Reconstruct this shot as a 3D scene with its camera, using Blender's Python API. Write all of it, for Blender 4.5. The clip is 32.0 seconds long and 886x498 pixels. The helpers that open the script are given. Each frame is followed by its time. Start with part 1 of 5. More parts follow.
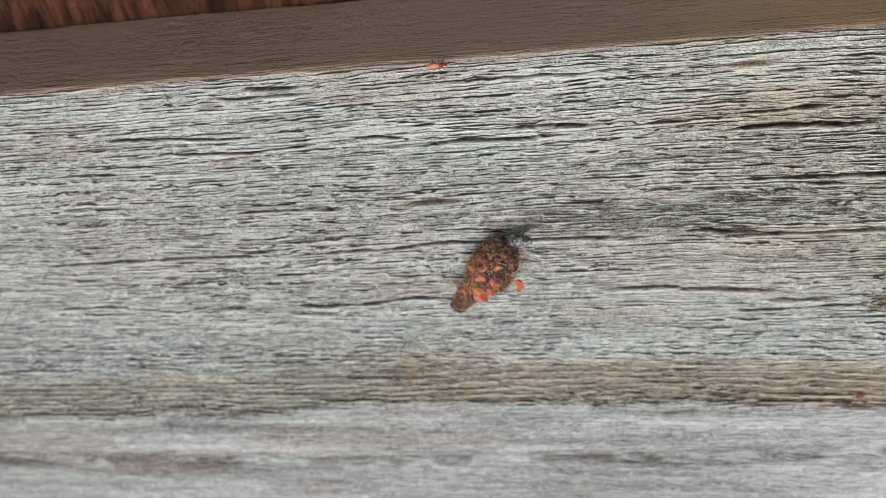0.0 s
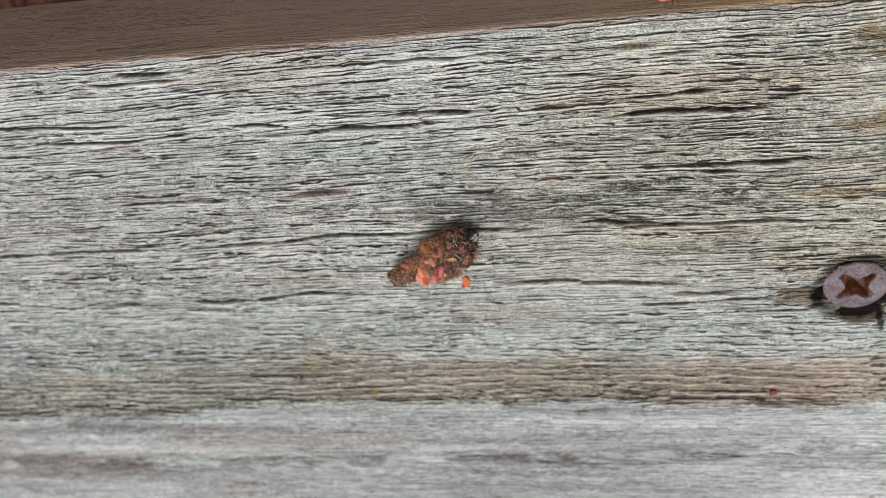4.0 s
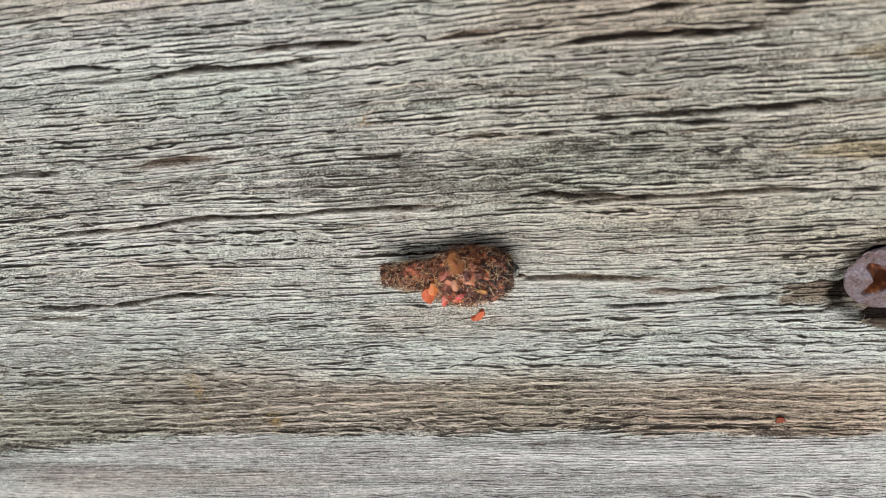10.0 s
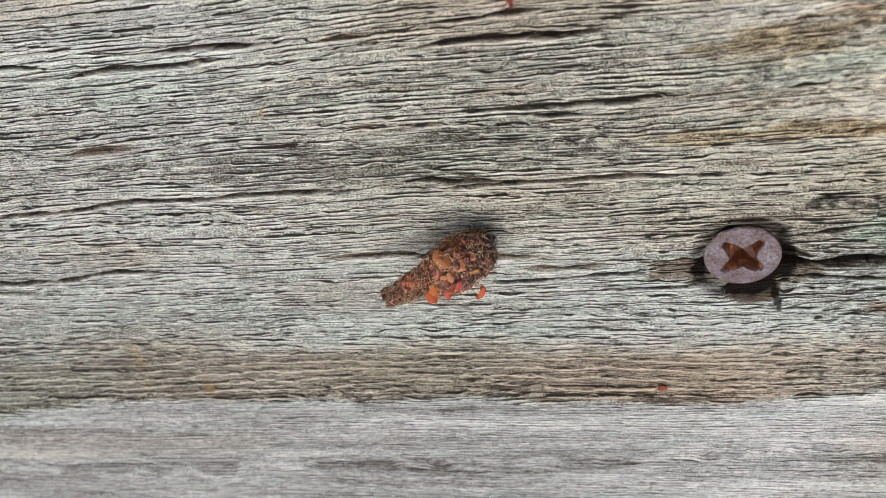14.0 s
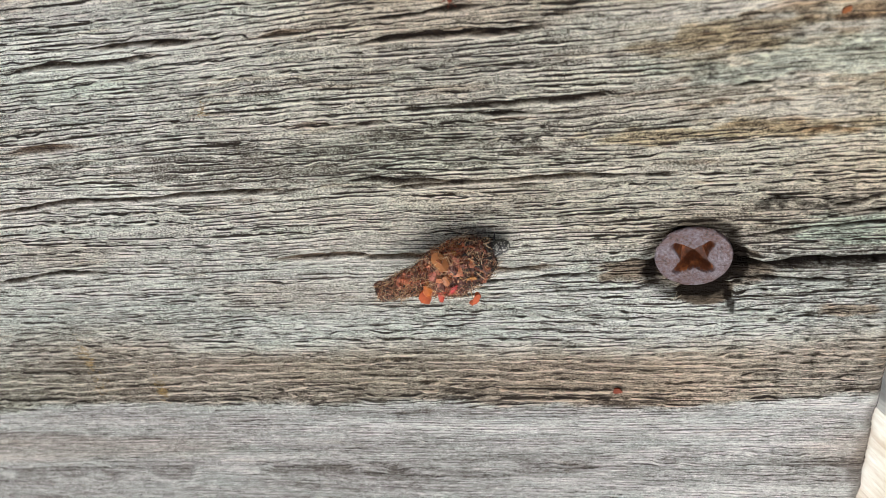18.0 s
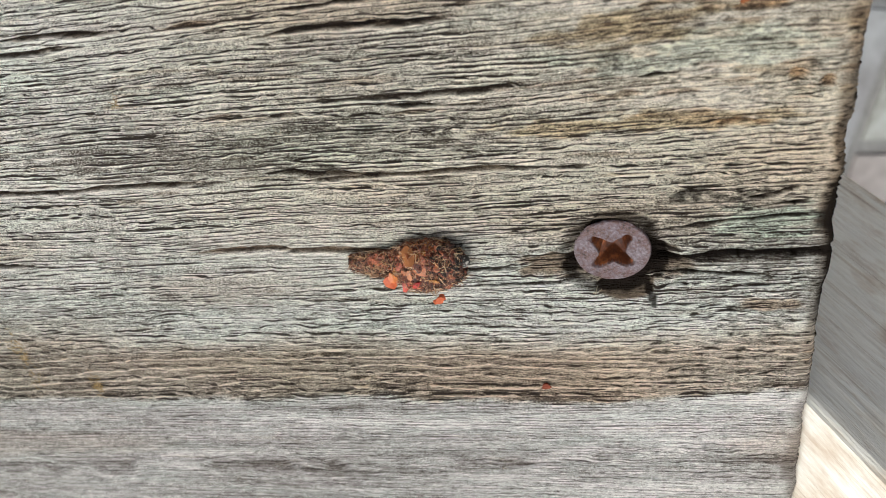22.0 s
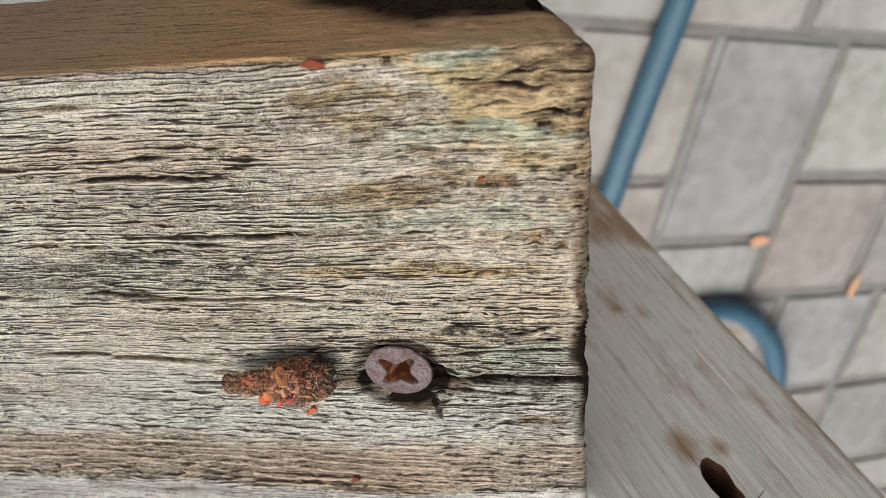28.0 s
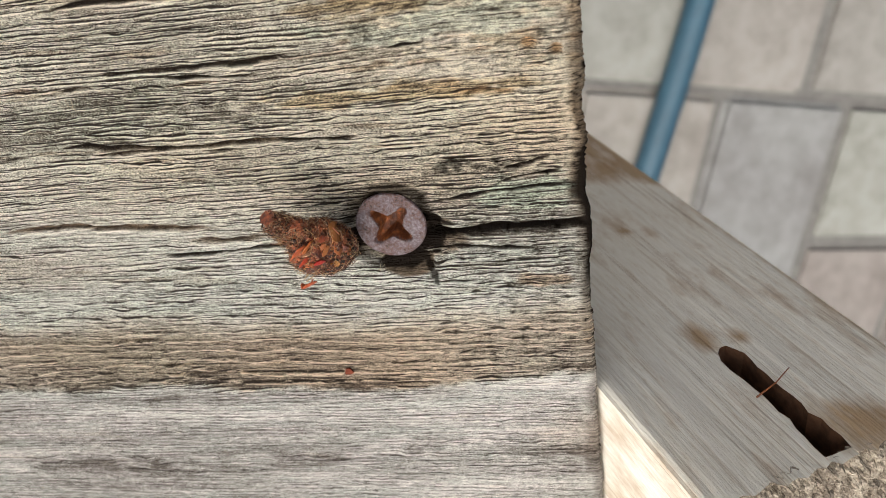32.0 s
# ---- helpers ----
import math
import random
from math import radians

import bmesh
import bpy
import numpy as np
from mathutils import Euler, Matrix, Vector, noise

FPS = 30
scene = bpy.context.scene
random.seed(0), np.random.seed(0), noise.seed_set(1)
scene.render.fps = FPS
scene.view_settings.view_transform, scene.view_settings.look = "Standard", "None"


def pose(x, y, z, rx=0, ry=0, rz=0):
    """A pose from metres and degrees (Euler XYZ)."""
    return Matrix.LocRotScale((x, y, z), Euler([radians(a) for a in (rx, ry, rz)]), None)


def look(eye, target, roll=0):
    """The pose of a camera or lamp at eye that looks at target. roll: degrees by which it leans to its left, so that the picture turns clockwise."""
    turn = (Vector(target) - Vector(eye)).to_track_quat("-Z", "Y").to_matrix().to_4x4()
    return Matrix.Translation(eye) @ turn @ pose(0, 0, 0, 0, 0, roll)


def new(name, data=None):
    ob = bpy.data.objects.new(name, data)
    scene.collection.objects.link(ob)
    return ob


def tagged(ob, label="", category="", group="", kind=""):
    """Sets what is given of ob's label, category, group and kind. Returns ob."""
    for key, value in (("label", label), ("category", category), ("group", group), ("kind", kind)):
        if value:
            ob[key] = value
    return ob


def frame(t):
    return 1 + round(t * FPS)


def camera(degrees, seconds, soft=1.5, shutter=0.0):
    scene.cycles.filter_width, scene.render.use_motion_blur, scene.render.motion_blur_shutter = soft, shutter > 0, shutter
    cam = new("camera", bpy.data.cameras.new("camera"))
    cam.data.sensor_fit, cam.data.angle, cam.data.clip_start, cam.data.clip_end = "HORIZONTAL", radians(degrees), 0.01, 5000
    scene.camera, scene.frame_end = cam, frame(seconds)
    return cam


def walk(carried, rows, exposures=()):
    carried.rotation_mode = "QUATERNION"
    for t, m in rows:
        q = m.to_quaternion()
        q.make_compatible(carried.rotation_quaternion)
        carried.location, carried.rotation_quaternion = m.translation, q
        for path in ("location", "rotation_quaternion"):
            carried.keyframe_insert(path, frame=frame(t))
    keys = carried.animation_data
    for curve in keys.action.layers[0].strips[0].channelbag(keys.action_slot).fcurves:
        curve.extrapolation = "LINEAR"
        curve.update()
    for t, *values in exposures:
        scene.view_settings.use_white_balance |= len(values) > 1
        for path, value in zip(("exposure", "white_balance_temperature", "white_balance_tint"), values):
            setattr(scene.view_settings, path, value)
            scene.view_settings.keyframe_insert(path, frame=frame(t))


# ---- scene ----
# Camera: a phone held a hand's width over a weathered bench board.
cam = camera(52.96, 32.0, soft=0.55)
cam.data.dof.use_dof = True
cam.data.dof.focus_distance = 0.104
cam.data.dof.aperture_fstop = 36.0
PATH = [
    (0, -0.09484, 0.08265, 0.41766, -33.75, -21.43, -6.27),
    (0.5, -0.09160, 0.08210, 0.41931, -33.51, -21.00, -6.58),
    (1, -0.08593, 0.08051, 0.42046, -33.42, -20.76, -6.77),
    (1.5, -0.08317, 0.07902, 0.41922, -33.57, -21.42, -6.44),
    (2, -0.08355, 0.07875, 0.41898, -33.65, -21.50, -6.41),
    (2.5, -0.08268, 0.07862, 0.41908, -33.72, -21.47, -6.48),
    (3, -0.08262, 0.07857, 0.41927, -33.71, -21.56, -6.46),
    (3.5, -0.08021, 0.07793, 0.42020, -33.62, -21.52, -6.41),
    (5.5, -0.08072, 0.07732, 0.42050, -33.76, -22.09, -6.14),
    (6, -0.07917, 0.07690, 0.42032, -33.76, -21.98, -6.34),
    (6.5, -0.07687, 0.07577, 0.41943, -33.69, -22.22, -6.35),
    (7, -0.07544, 0.07476, 0.41811, -33.70, -22.03, -6.44),
    (7.5, -0.07179, 0.07158, 0.41558, -33.43, -21.68, -6.72),
    (8, -0.06973, 0.06384, 0.40975, -32.81, -21.81, -6.60),
    (8.5, -0.06424, 0.05502, 0.39937, -32.53, -21.36, -7.06),
    (9, -0.06055, 0.05143, 0.39625, -32.31, -21.07, -7.31),
    (9.5, -0.06056, 0.05113, 0.39669, -32.15, -21.06, -7.29),
    (10, -0.06346, 0.05644, 0.40342, -32.30, -21.46, -7.06),
    (10.5, -0.06490, 0.06260, 0.41129, -32.88, -21.20, -7.20),
    (11, -0.06264, 0.06215, 0.41614, -32.41, -20.33, -7.61),
    (11.5, -0.06048, 0.06244, 0.41707, -32.66, -20.17, -7.75),
    (12, -0.05825, 0.06173, 0.41738, -32.52, -19.94, -7.91),
    (12.5, -0.05652, 0.06066, 0.41709, -32.43, -19.89, -7.88),
    (13, -0.05545, 0.06024, 0.41703, -32.43, -19.79, -8.00),
    (13.5, -0.05308, 0.05931, 0.41710, -32.34, -19.80, -8.04),
    (14, -0.05257, 0.05922, 0.41740, -32.46, -20.01, -7.90),
    (14.5, -0.05100, 0.05850, 0.41779, -32.47, -19.90, -7.88),
    (16.5, -0.04809, 0.05799, 0.41781, -32.39, -20.11, -7.73),
    (17, -0.04749, 0.05808, 0.41796, -32.46, -20.09, -7.80),
    (17.5, -0.04718, 0.05799, 0.41847, -32.31, -20.18, -7.77),
    (18, -0.04728, 0.05745, 0.41815, -32.37, -20.22, -7.65),
    (18.5, -0.04625, 0.05697, 0.41928, -32.26, -20.17, -7.66),
    (19, -0.04395, 0.05714, 0.41874, -32.49, -20.29, -7.57),
    (19.5, -0.04432, 0.05701, 0.42065, -32.26, -20.26, -7.56),
    (20, -0.04202, 0.05650, 0.42217, -32.09, -19.87, -7.82),
    (20.5, -0.03842, 0.05551, 0.42198, -32.16, -19.52, -8.00),
    (21, -0.03826, 0.05539, 0.42168, -31.99, -19.66, -7.97),
    (21.5, -0.03869, 0.05543, 0.42175, -32.13, -19.60, -7.98),
    (22, -0.03805, 0.05508, 0.42192, -32.08, -19.68, -7.90),
    (22.5, -0.03700, 0.05549, 0.42252, -32.26, -19.53, -7.98),
    (23, -0.03747, 0.05538, 0.42272, -32.12, -19.72, -7.78),
    (23.5, -0.03729, 0.05528, 0.42272, -32.16, -19.83, -7.76),
    (24, -0.03653, 0.05503, 0.42282, -32.13, -19.75, -7.76),
    (24.5, -0.03568, 0.05552, 0.42324, -32.39, -19.84, -7.78),
    (26.5, -0.03066, 0.05576, 0.42236, -32.23, -19.87, -7.72),
    (27, -0.03746, 0.06454, 0.42810, -33.41, -21.88, -6.30),
    (27.5, -0.02718, 0.07260, 0.42882, -34.17, -21.09, -5.72),
    (28, -0.01610, 0.07138, 0.42994, -33.28, -19.98, -5.57),
    (28.5, -0.00368, 0.07229, 0.43320, -33.82, -18.86, -4.55),
    (29, -0.00132, 0.07153, 0.43448, -33.47, -19.79, -4.18),
    (29.5, -0.00181, 0.07069, 0.43404, -33.36, -20.03, -4.20),
    (30, 0.00157, 0.06951, 0.43284, -33.40, -18.94, -4.89),
    (30.5, 0.00439, 0.06414, 0.43021, -31.90, -19.24, -6.41),
    (31, 0.00206, 0.05020, 0.43363, -28.02, -21.09, -8.79),
    (31.5, -0.00701, 0.04264, 0.43735, -26.93, -22.12, -7.52),
    (32, -0.02101, 0.04110, 0.44140, -25.02, -19.75, -7.14),
]
# stops, kelvin, tint: the phone warms and brightens its picture a little on the way
EXPOSURES = ((0, 0.20, 5540, 3), (6, 0.20, 5530, 3), (9, 0.23, 5740, 3), (13, 0.23, 5630, 3), (21, 0.22, 5800, 3), (26.5, 0.24, 5940, 4), (28, 0.26, 6080, 5), (32, 0.25, 6210, 5))
walk(cam, [(t, pose(x, y, z, rx, ry, rz)) for t, x, y, z, rx, ry, rz in PATH], exposures=EXPOSURES)

BOARD = pose(0, 0, 0.35, 1.9, -27.3, 0)  # the board's own space: x along it, y across, z off its face

# ---- world, sun ----
SUN_FROM = (BOARD.to_3x3() @ Vector((-0.10, -0.22, 0.97))).normalized()
world = bpy.data.worlds.new("overcast_sky")
scene.world = world
world.use_nodes = True
wn = world.node_tree.nodes
sky = wn.new("ShaderNodeTexSky")
sky.sky_type, sky.sun_disc = "NISHITA", False
sky.sun_elevation = math.asin(SUN_FROM.z)
sky.sun_rotation = math.atan2(SUN_FROM.x, SUN_FROM.y)
sky.air_density, sky.dust_density, sky.ozone_density = 0.25, 10.0, 0.3
world.node_tree.links.new(sky.outputs[0], wn["Background"].inputs[0])
wn["Background"].inputs[1].default_value = 0.15
sun = new("sun", bpy.data.lights.new("sun", "SUN"))
sun.data.energy, sun.data.angle, sun.data.color = 1.35, radians(85), (1.0, 0.982, 0.955)
sun.matrix_world = look(SUN_FROM * 5, (0, 0, 0))

# ---- materials ----


def material(name):
    m = bpy.data.materials.new(name)
    m.use_nodes = True
    return m, m.node_tree.nodes, m.node_tree.links, m.node_tree.nodes["Principled BSDF"]


def ramp(nodes, stops):
    r = nodes.new("ShaderNodeValToRGB")
    while len(r.color_ramp.elements) < len(stops):
        r.color_ramp.elements.new(0.5)
    for e, (p, c) in zip(r.color_ramp.elements, stops):
        e.position, e.color = p, (*c, 1)
    return r


def noise_tex(nodes, links, scale, detail=4.0, rough=0.55, stretch=None, coord="Object"):
    n = nodes.new("ShaderNodeTexNoise")
    n.inputs["Scale"].default_value, n.inputs["Detail"].default_value, n.inputs["Roughness"].default_value = scale, detail, rough
    tc = nodes.new("ShaderNodeTexCoord")
    mp = nodes.new("ShaderNodeMapping")
    mp.inputs["Scale"].default_value = stretch or (1, 1, 1)
    links.new(tc.outputs[coord], mp.inputs["Vector"])
    links.new(mp.outputs[0], n.inputs["Vector"])
    return n


def mix(nodes, links, fac, a, b, blend="MIX"):
    m = nodes.new("ShaderNodeMix")
    m.data_type, m.blend_type = "RGBA", blend
    for socket, v in ((m.inputs["Factor"], fac), (m.inputs[6], a), (m.inputs[7], b)):
        if hasattr(v, "links"):
            links.new(v, socket)
        elif isinstance(v, tuple):
            socket.default_value = (*v, 1)
        else:
            socket.default_value = v
    return m.outputs[2]


def calc(nodes, links, op, a, b):
    m = nodes.new("ShaderNodeMath")
    m.operation = op
    for socket, v in zip(m.inputs, (a, b)):
        if hasattr(v, "links"):
            links.new(v, socket)
        else:
            socket.default_value = v
    return m.outputs[0]


def bump(nodes, links, height, strength, distance):
    b = nodes.new("ShaderNodeBump")
    b.inputs["Strength"].default_value, b.inputs["Distance"].default_value = strength, distance
    links.new(height, b.inputs["Height"])
    return b.outputs[0]


def board_wood():
    """Silver-grey weathered pine; its stains, painted shade and grain tone come with the board."""
    m, n, l, p = material("weathered_board_wood")

    def attribute(name):
        a = n.new("ShaderNodeAttribute")
        a.attribute_name = name
        return a

    tone, wear_shade, grain = attribute("tone"), attribute("wear_shade"), attribute("grain")
    sep = n.new("ShaderNodeSeparateColor")
    l.new(wear_shade.outputs["Color"], sep.inputs[0])
    gs = n.new("ShaderNodeSeparateXYZ")
    l.new(grain.outputs["Vector"], gs.inputs[0])
    along, ring, bare = gs.outputs[0], gs.outputs[1], gs.outputs[2]
    fine = noise_tex(n, l, 1.0, 3, 0.6, (1100, 7000, 3000))
    speck = noise_tex(n, l, 1.0, 3, 0.75, (4200, 7500, 5000))
    hue = noise_tex(n, l, 1.0, 3, 0.6, (55, 420, 200))
    streak = noise_tex(n, l, 1.0, 2, 0.6, (260, 2600, 900))

    def math2(op, a, b):
        return calc(n, l, op, a, b)

    def flat_noise(sx, x, sy, y, shift, detail=0.0):
        pos = n.new("ShaderNodeCombineXYZ")
        l.new(math2("MULTIPLY", x, sx), pos.inputs[0])
        l.new(math2("ADD", math2("MULTIPLY", y, sy), shift), pos.inputs[1])
        f = n.new("ShaderNodeTexNoise")
        f.noise_dimensions = "2D"
        f.inputs["Scale"].default_value, f.inputs["Detail"].default_value = 1.0, detail
        l.new(pos.outputs[0], f.inputs["Vector"])
        return f.outputs[0]

    def fade(v, lo, hi, a, b):
        r = n.new("ShaderNodeMapRange")
        r.interpolation_type = "SMOOTHSTEP"
        l.new(v, r.inputs[0])
        for k, q in enumerate((lo, hi, a, b)):
            r.inputs[k + 1].default_value = q
        return r.outputs[0]

    def checks(freq, warp, shift, keep, thin):
        """Hairline checks that follow the rings: 1 inside a check, and 1 on the raised lip beside it."""
        ph = math2("ADD", math2("MULTIPLY", ring, freq), math2("MULTIPLY", math2("SUBTRACT", flat_noise(0.45, along, freq * 0.07, ring, shift), 0.5), warp))
        ph = math2("ADD", ph, math2("MULTIPLY", math2("SUBTRACT", flat_noise(3.6, along, freq * 0.17, ring, shift + 40, 1.0), 0.5), 0.55))
        line = math2("FLOOR", ph, 0.0)
        off = math2("SUBTRACT", math2("SUBTRACT", ph, line), 0.5)
        there = fade(flat_noise(0.55, along, 7.31, line, shift + 11, 1.0), keep, keep + 0.09, 0.0, 1.0)
        width = math2("MULTIPLY", math2("ADD", math2("MULTIPLY", flat_noise(1.9, along, 5.17, line, shift + 23), 1.2), 0.15), there)
        width = math2("MAXIMUM", math2("MULTIPLY", width, thin), 0.004)
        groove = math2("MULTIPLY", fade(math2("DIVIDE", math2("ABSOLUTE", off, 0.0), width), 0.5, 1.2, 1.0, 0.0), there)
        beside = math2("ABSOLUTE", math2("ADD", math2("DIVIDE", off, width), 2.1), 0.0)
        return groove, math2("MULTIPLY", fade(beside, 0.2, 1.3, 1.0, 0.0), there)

    g1, lip1 = checks(9.0, 1.5, 3.0, 0.40, 0.088)
    g2, lip2 = checks(19.0, 2.2, 70.0, 0.34, 0.165)
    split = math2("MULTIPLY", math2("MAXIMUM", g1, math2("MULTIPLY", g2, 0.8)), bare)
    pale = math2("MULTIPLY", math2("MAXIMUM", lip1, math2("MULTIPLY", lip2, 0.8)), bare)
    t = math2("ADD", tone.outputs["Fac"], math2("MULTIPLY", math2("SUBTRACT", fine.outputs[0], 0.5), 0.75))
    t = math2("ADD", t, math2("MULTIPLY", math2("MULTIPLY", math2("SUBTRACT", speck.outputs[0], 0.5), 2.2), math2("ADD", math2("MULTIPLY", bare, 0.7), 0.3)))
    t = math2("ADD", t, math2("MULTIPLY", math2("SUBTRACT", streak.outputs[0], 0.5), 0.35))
    # relief shading put into the colour: checks darkened, lips given a highlight
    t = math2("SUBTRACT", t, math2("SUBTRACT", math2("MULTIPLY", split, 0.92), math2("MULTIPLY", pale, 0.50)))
    t = math2("ADD", math2("MULTIPLY", math2("SUBTRACT", t, 0.60), 1.50), 0.632)
    r = ramp(n, [(0.0, (0.028, 0.019, 0.012)), (0.25, (0.120, 0.103, 0.084)), (0.5, (0.305, 0.300, 0.279)), (0.75, (0.555, 0.554, 0.522)), (1.0, (0.855, 0.848, 0.805))])
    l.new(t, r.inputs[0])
    tint = ramp(n, [(0.30, (0.93, 1.0, 0.93)), (0.42, (0.97, 1.0, 0.97)), (0.50, (0.99, 0.99, 0.955)), (0.58, (0.99, 0.97, 0.965)), (0.70, (1.0, 0.96, 0.85))])
    l.new(math2("ADD", math2("MULTIPLY", hue.outputs[0], 0.7), math2("MULTIPLY", streak.outputs[0], 0.3)), tint.inputs[0])
    wood = mix(n, l, 1.0, r.outputs[0], tint.outputs[0], "MULTIPLY")
    wood = mix(n, l, math2("MULTIPLY", math2("SUBTRACT", 1.0, bare), 0.6), wood, mix(n, l, 1.0, wood, (1.0, 0.972, 0.995), "MULTIPLY"))
    c = mix(n, l, sep.outputs[0], wood, mix(n, l, 1.0, r.outputs[0], (0.68, 0.47, 0.33), "MULTIPLY"))
    c = mix(n, l, sep.outputs[1], c, mix(n, l, 1.0, r.outputs[0], (0.93, 0.735, 0.38), "MULTIPLY"))
    c = mix(n, l, math2("MULTIPLY", sep.outputs[0], sep.outputs[1]), c, mix(n, l, 1.0, r.outputs[0], (0.90, 0.50, 0.23), "MULTIPLY"))
    c = mix(n, l, wear_shade.outputs["Alpha"], c, mix(n, l, 1.0, r.outputs[0], (0.82, 0.95, 0.79), "MULTIPLY"))
    # mould and painted shade alike turn near-black
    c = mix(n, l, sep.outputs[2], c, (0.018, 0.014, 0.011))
    l.new(c, p.inputs["Base Color"])
    p.inputs["Roughness"].default_value = 0.66
    l.new(math2("MULTIPLY", math2("SUBTRACT", 1.0, sep.outputs[2]), 0.35), p.inputs["Specular IOR Level"])
    both = math2("ADD", fine.outputs[0], math2("MULTIPLY", speck.outputs[0], 1.2))
    both = math2("ADD", both, math2("SUBTRACT", math2("MULTIPLY", pale, 0.45), math2("MULTIPLY", split, 0.9)))
    l.new(bump(n, l, both, 1.0, 0.00042), p.inputs["Normal"])
    return m


def plain_wood(name, stops, scale, rough=0.75, depth=0.0004):
    """Weathered wood with grain along the object's x axis."""
    m, n, l, p = material(name)
    fine = noise_tex(n, l, 1.0, 5, 0.6, scale)
    broad = noise_tex(n, l, 1.0, 3, 0.5, tuple(s * 0.09 for s in scale))
    t = calc(n, l, "ADD", calc(n, l, "MULTIPLY", fine.outputs[0], 0.6), calc(n, l, "MULTIPLY", broad.outputs[0], 0.4))
    r = ramp(n, stops)
    l.new(t, r.inputs[0])
    l.new(r.outputs[0], p.inputs["Base Color"])
    p.inputs["Roughness"].default_value = rough
    p.inputs["Specular IOR Level"].default_value = 0.12
    l.new(bump(n, l, fine.outputs[0], 0.6, depth), p.inputs["Normal"])
    return m


def spotted(name, stops, scale, rough, metal=0.0, depth=0.0003, detail=5, per_object=0.0, tints=()):
    m, n, l, p = material(name)
    f = noise_tex(n, l, scale, detail, 0.6)
    g = noise_tex(n, l, scale * 0.17, 3, 0.5)
    t = calc(n, l, "ADD", calc(n, l, "MULTIPLY", f.outputs[0], 0.6), calc(n, l, "MULTIPLY", g.outputs[0], 0.4))
    r = ramp(n, stops)
    l.new(t, r.inputs[0])
    c = r.outputs[0]
    if per_object:
        info = n.new("ShaderNodeObjectInfo")
        hsv = n.new("ShaderNodeHueSaturation")
        l.new(c, hsv.inputs["Color"])
        l.new(calc(n, l, "ADD", calc(n, l, "MULTIPLY", info.outputs["Random"], per_object), 1 - per_object / 2), hsv.inputs["Value"])
        l.new(calc(n, l, "ADD", calc(n, l, "MULTIPLY", info.outputs["Random"], 0.05), 0.475), hsv.inputs["Hue"])
        c = hsv.outputs[0]
        if tints:
            hue = ramp(n, tints)
            geo = n.new("ShaderNodeNewGeometry")
            scramble = calc(n, l, "FRACT", calc(n, l, "ADD", calc(n, l, "MULTIPLY", info.outputs["Random"], 7.31), calc(n, l, "MULTIPLY", geo.outputs["Random Per Island"], 3.7)), 0.0)
            l.new(scramble, hue.inputs[0])
            c = mix(n, l, 1.0, c, hue.outputs[0], "MULTIPLY")
    l.new(c, p.inputs["Base Color"])
    p.inputs["Roughness"].default_value, p.inputs["Metallic"].default_value = rough, metal
    p.inputs["Specular IOR Level"].default_value = 0.5 if rough < 0.56 else 0.2
    l.new(bump(n, l, f.outputs[0], 0.5, depth), p.inputs["Normal"])
    return m


def post_wood():
    """Pale weathered wood with dark hairline checks along x and brown blotches."""
    m, n, l, p = material("pale_post_wood")
    fine = noise_tex(n, l, 1.0, 4, 0.6, (300, 2200, 2200))
    line = noise_tex(n, l, 1.0, 2, 0.5, (14, 1500, 1500))
    hairline = noise_tex(n, l, 1.0, 2, 0.5, (26, 3400, 3400))
    blot = noise_tex(n, l, 1.0, 5, 0.65, (60, 170, 170))
    r = ramp(n, [(0.25, (0.72, 0.63, 0.50)), (0.38, (0.85, 0.81, 0.70)), (0.6, (0.90, 0.87, 0.77)), (0.8, (0.93, 0.91, 0.83))])
    l.new(fine.outputs[0], r.inputs[0])
    gap = ramp(n, [(0.0, (1, 1, 1)), (0.60, (1, 1, 1)), (0.65, (0.78, 0.71, 0.62)), (0.72, (0.36, 0.27, 0.20))])
    l.new(calc(n, l, "MAXIMUM", line.outputs[0], calc(n, l, "SUBTRACT", hairline.outputs[0], 0.03)), gap.inputs[0])
    stain_shade = n.new("ShaderNodeAttribute")
    stain_shade.attribute_name = "stain_shade"
    b = ramp(n, [(0.53, (0, 0, 0)), (0.80, (0.95, 0.95, 0.95))])
    l.new(calc(n, l, "ADD", blot.outputs[0], calc(n, l, "MULTIPLY", stain_shade.outputs["Fac"], 0.24)), b.inputs[0])
    c = mix(n, l, 0.55, r.outputs[0], mix(n, l, 1.0, r.outputs[0], gap.outputs[0], "MULTIPLY"))
    c = mix(n, l, b.outputs[0], c, mix(n, l, 1.0, c, (0.54, 0.39, 0.25), "MULTIPLY"))
    l.new(c, p.inputs["Base Color"])
    p.inputs["Roughness"].default_value = 0.8
    l.new(bump(n, l, calc(n, l, "SUBTRACT", fine.outputs[0], line.outputs[0]), 0.6, 0.0003), p.inputs["Normal"])
    return m


WOOD = board_wood()
POST_WOOD = post_wood()
END_WOOD = spotted("frayed_end_grain", [(0.35, (0.08, 0.06, 0.045)), (0.5, (0.26, 0.22, 0.17)), (0.65, (0.50, 0.45, 0.36))], 2600, 0.9, depth=0.0008)
RAIL_WOOD = plain_wood("dark_rail_wood", [(0.36, (0.006, 0.003, 0.002)), (0.46, (0.045, 0.018, 0.010)), (0.56, (0.13, 0.048, 0.024)), (0.68, (0.22, 0.10, 0.055))], (700, 120, 700))
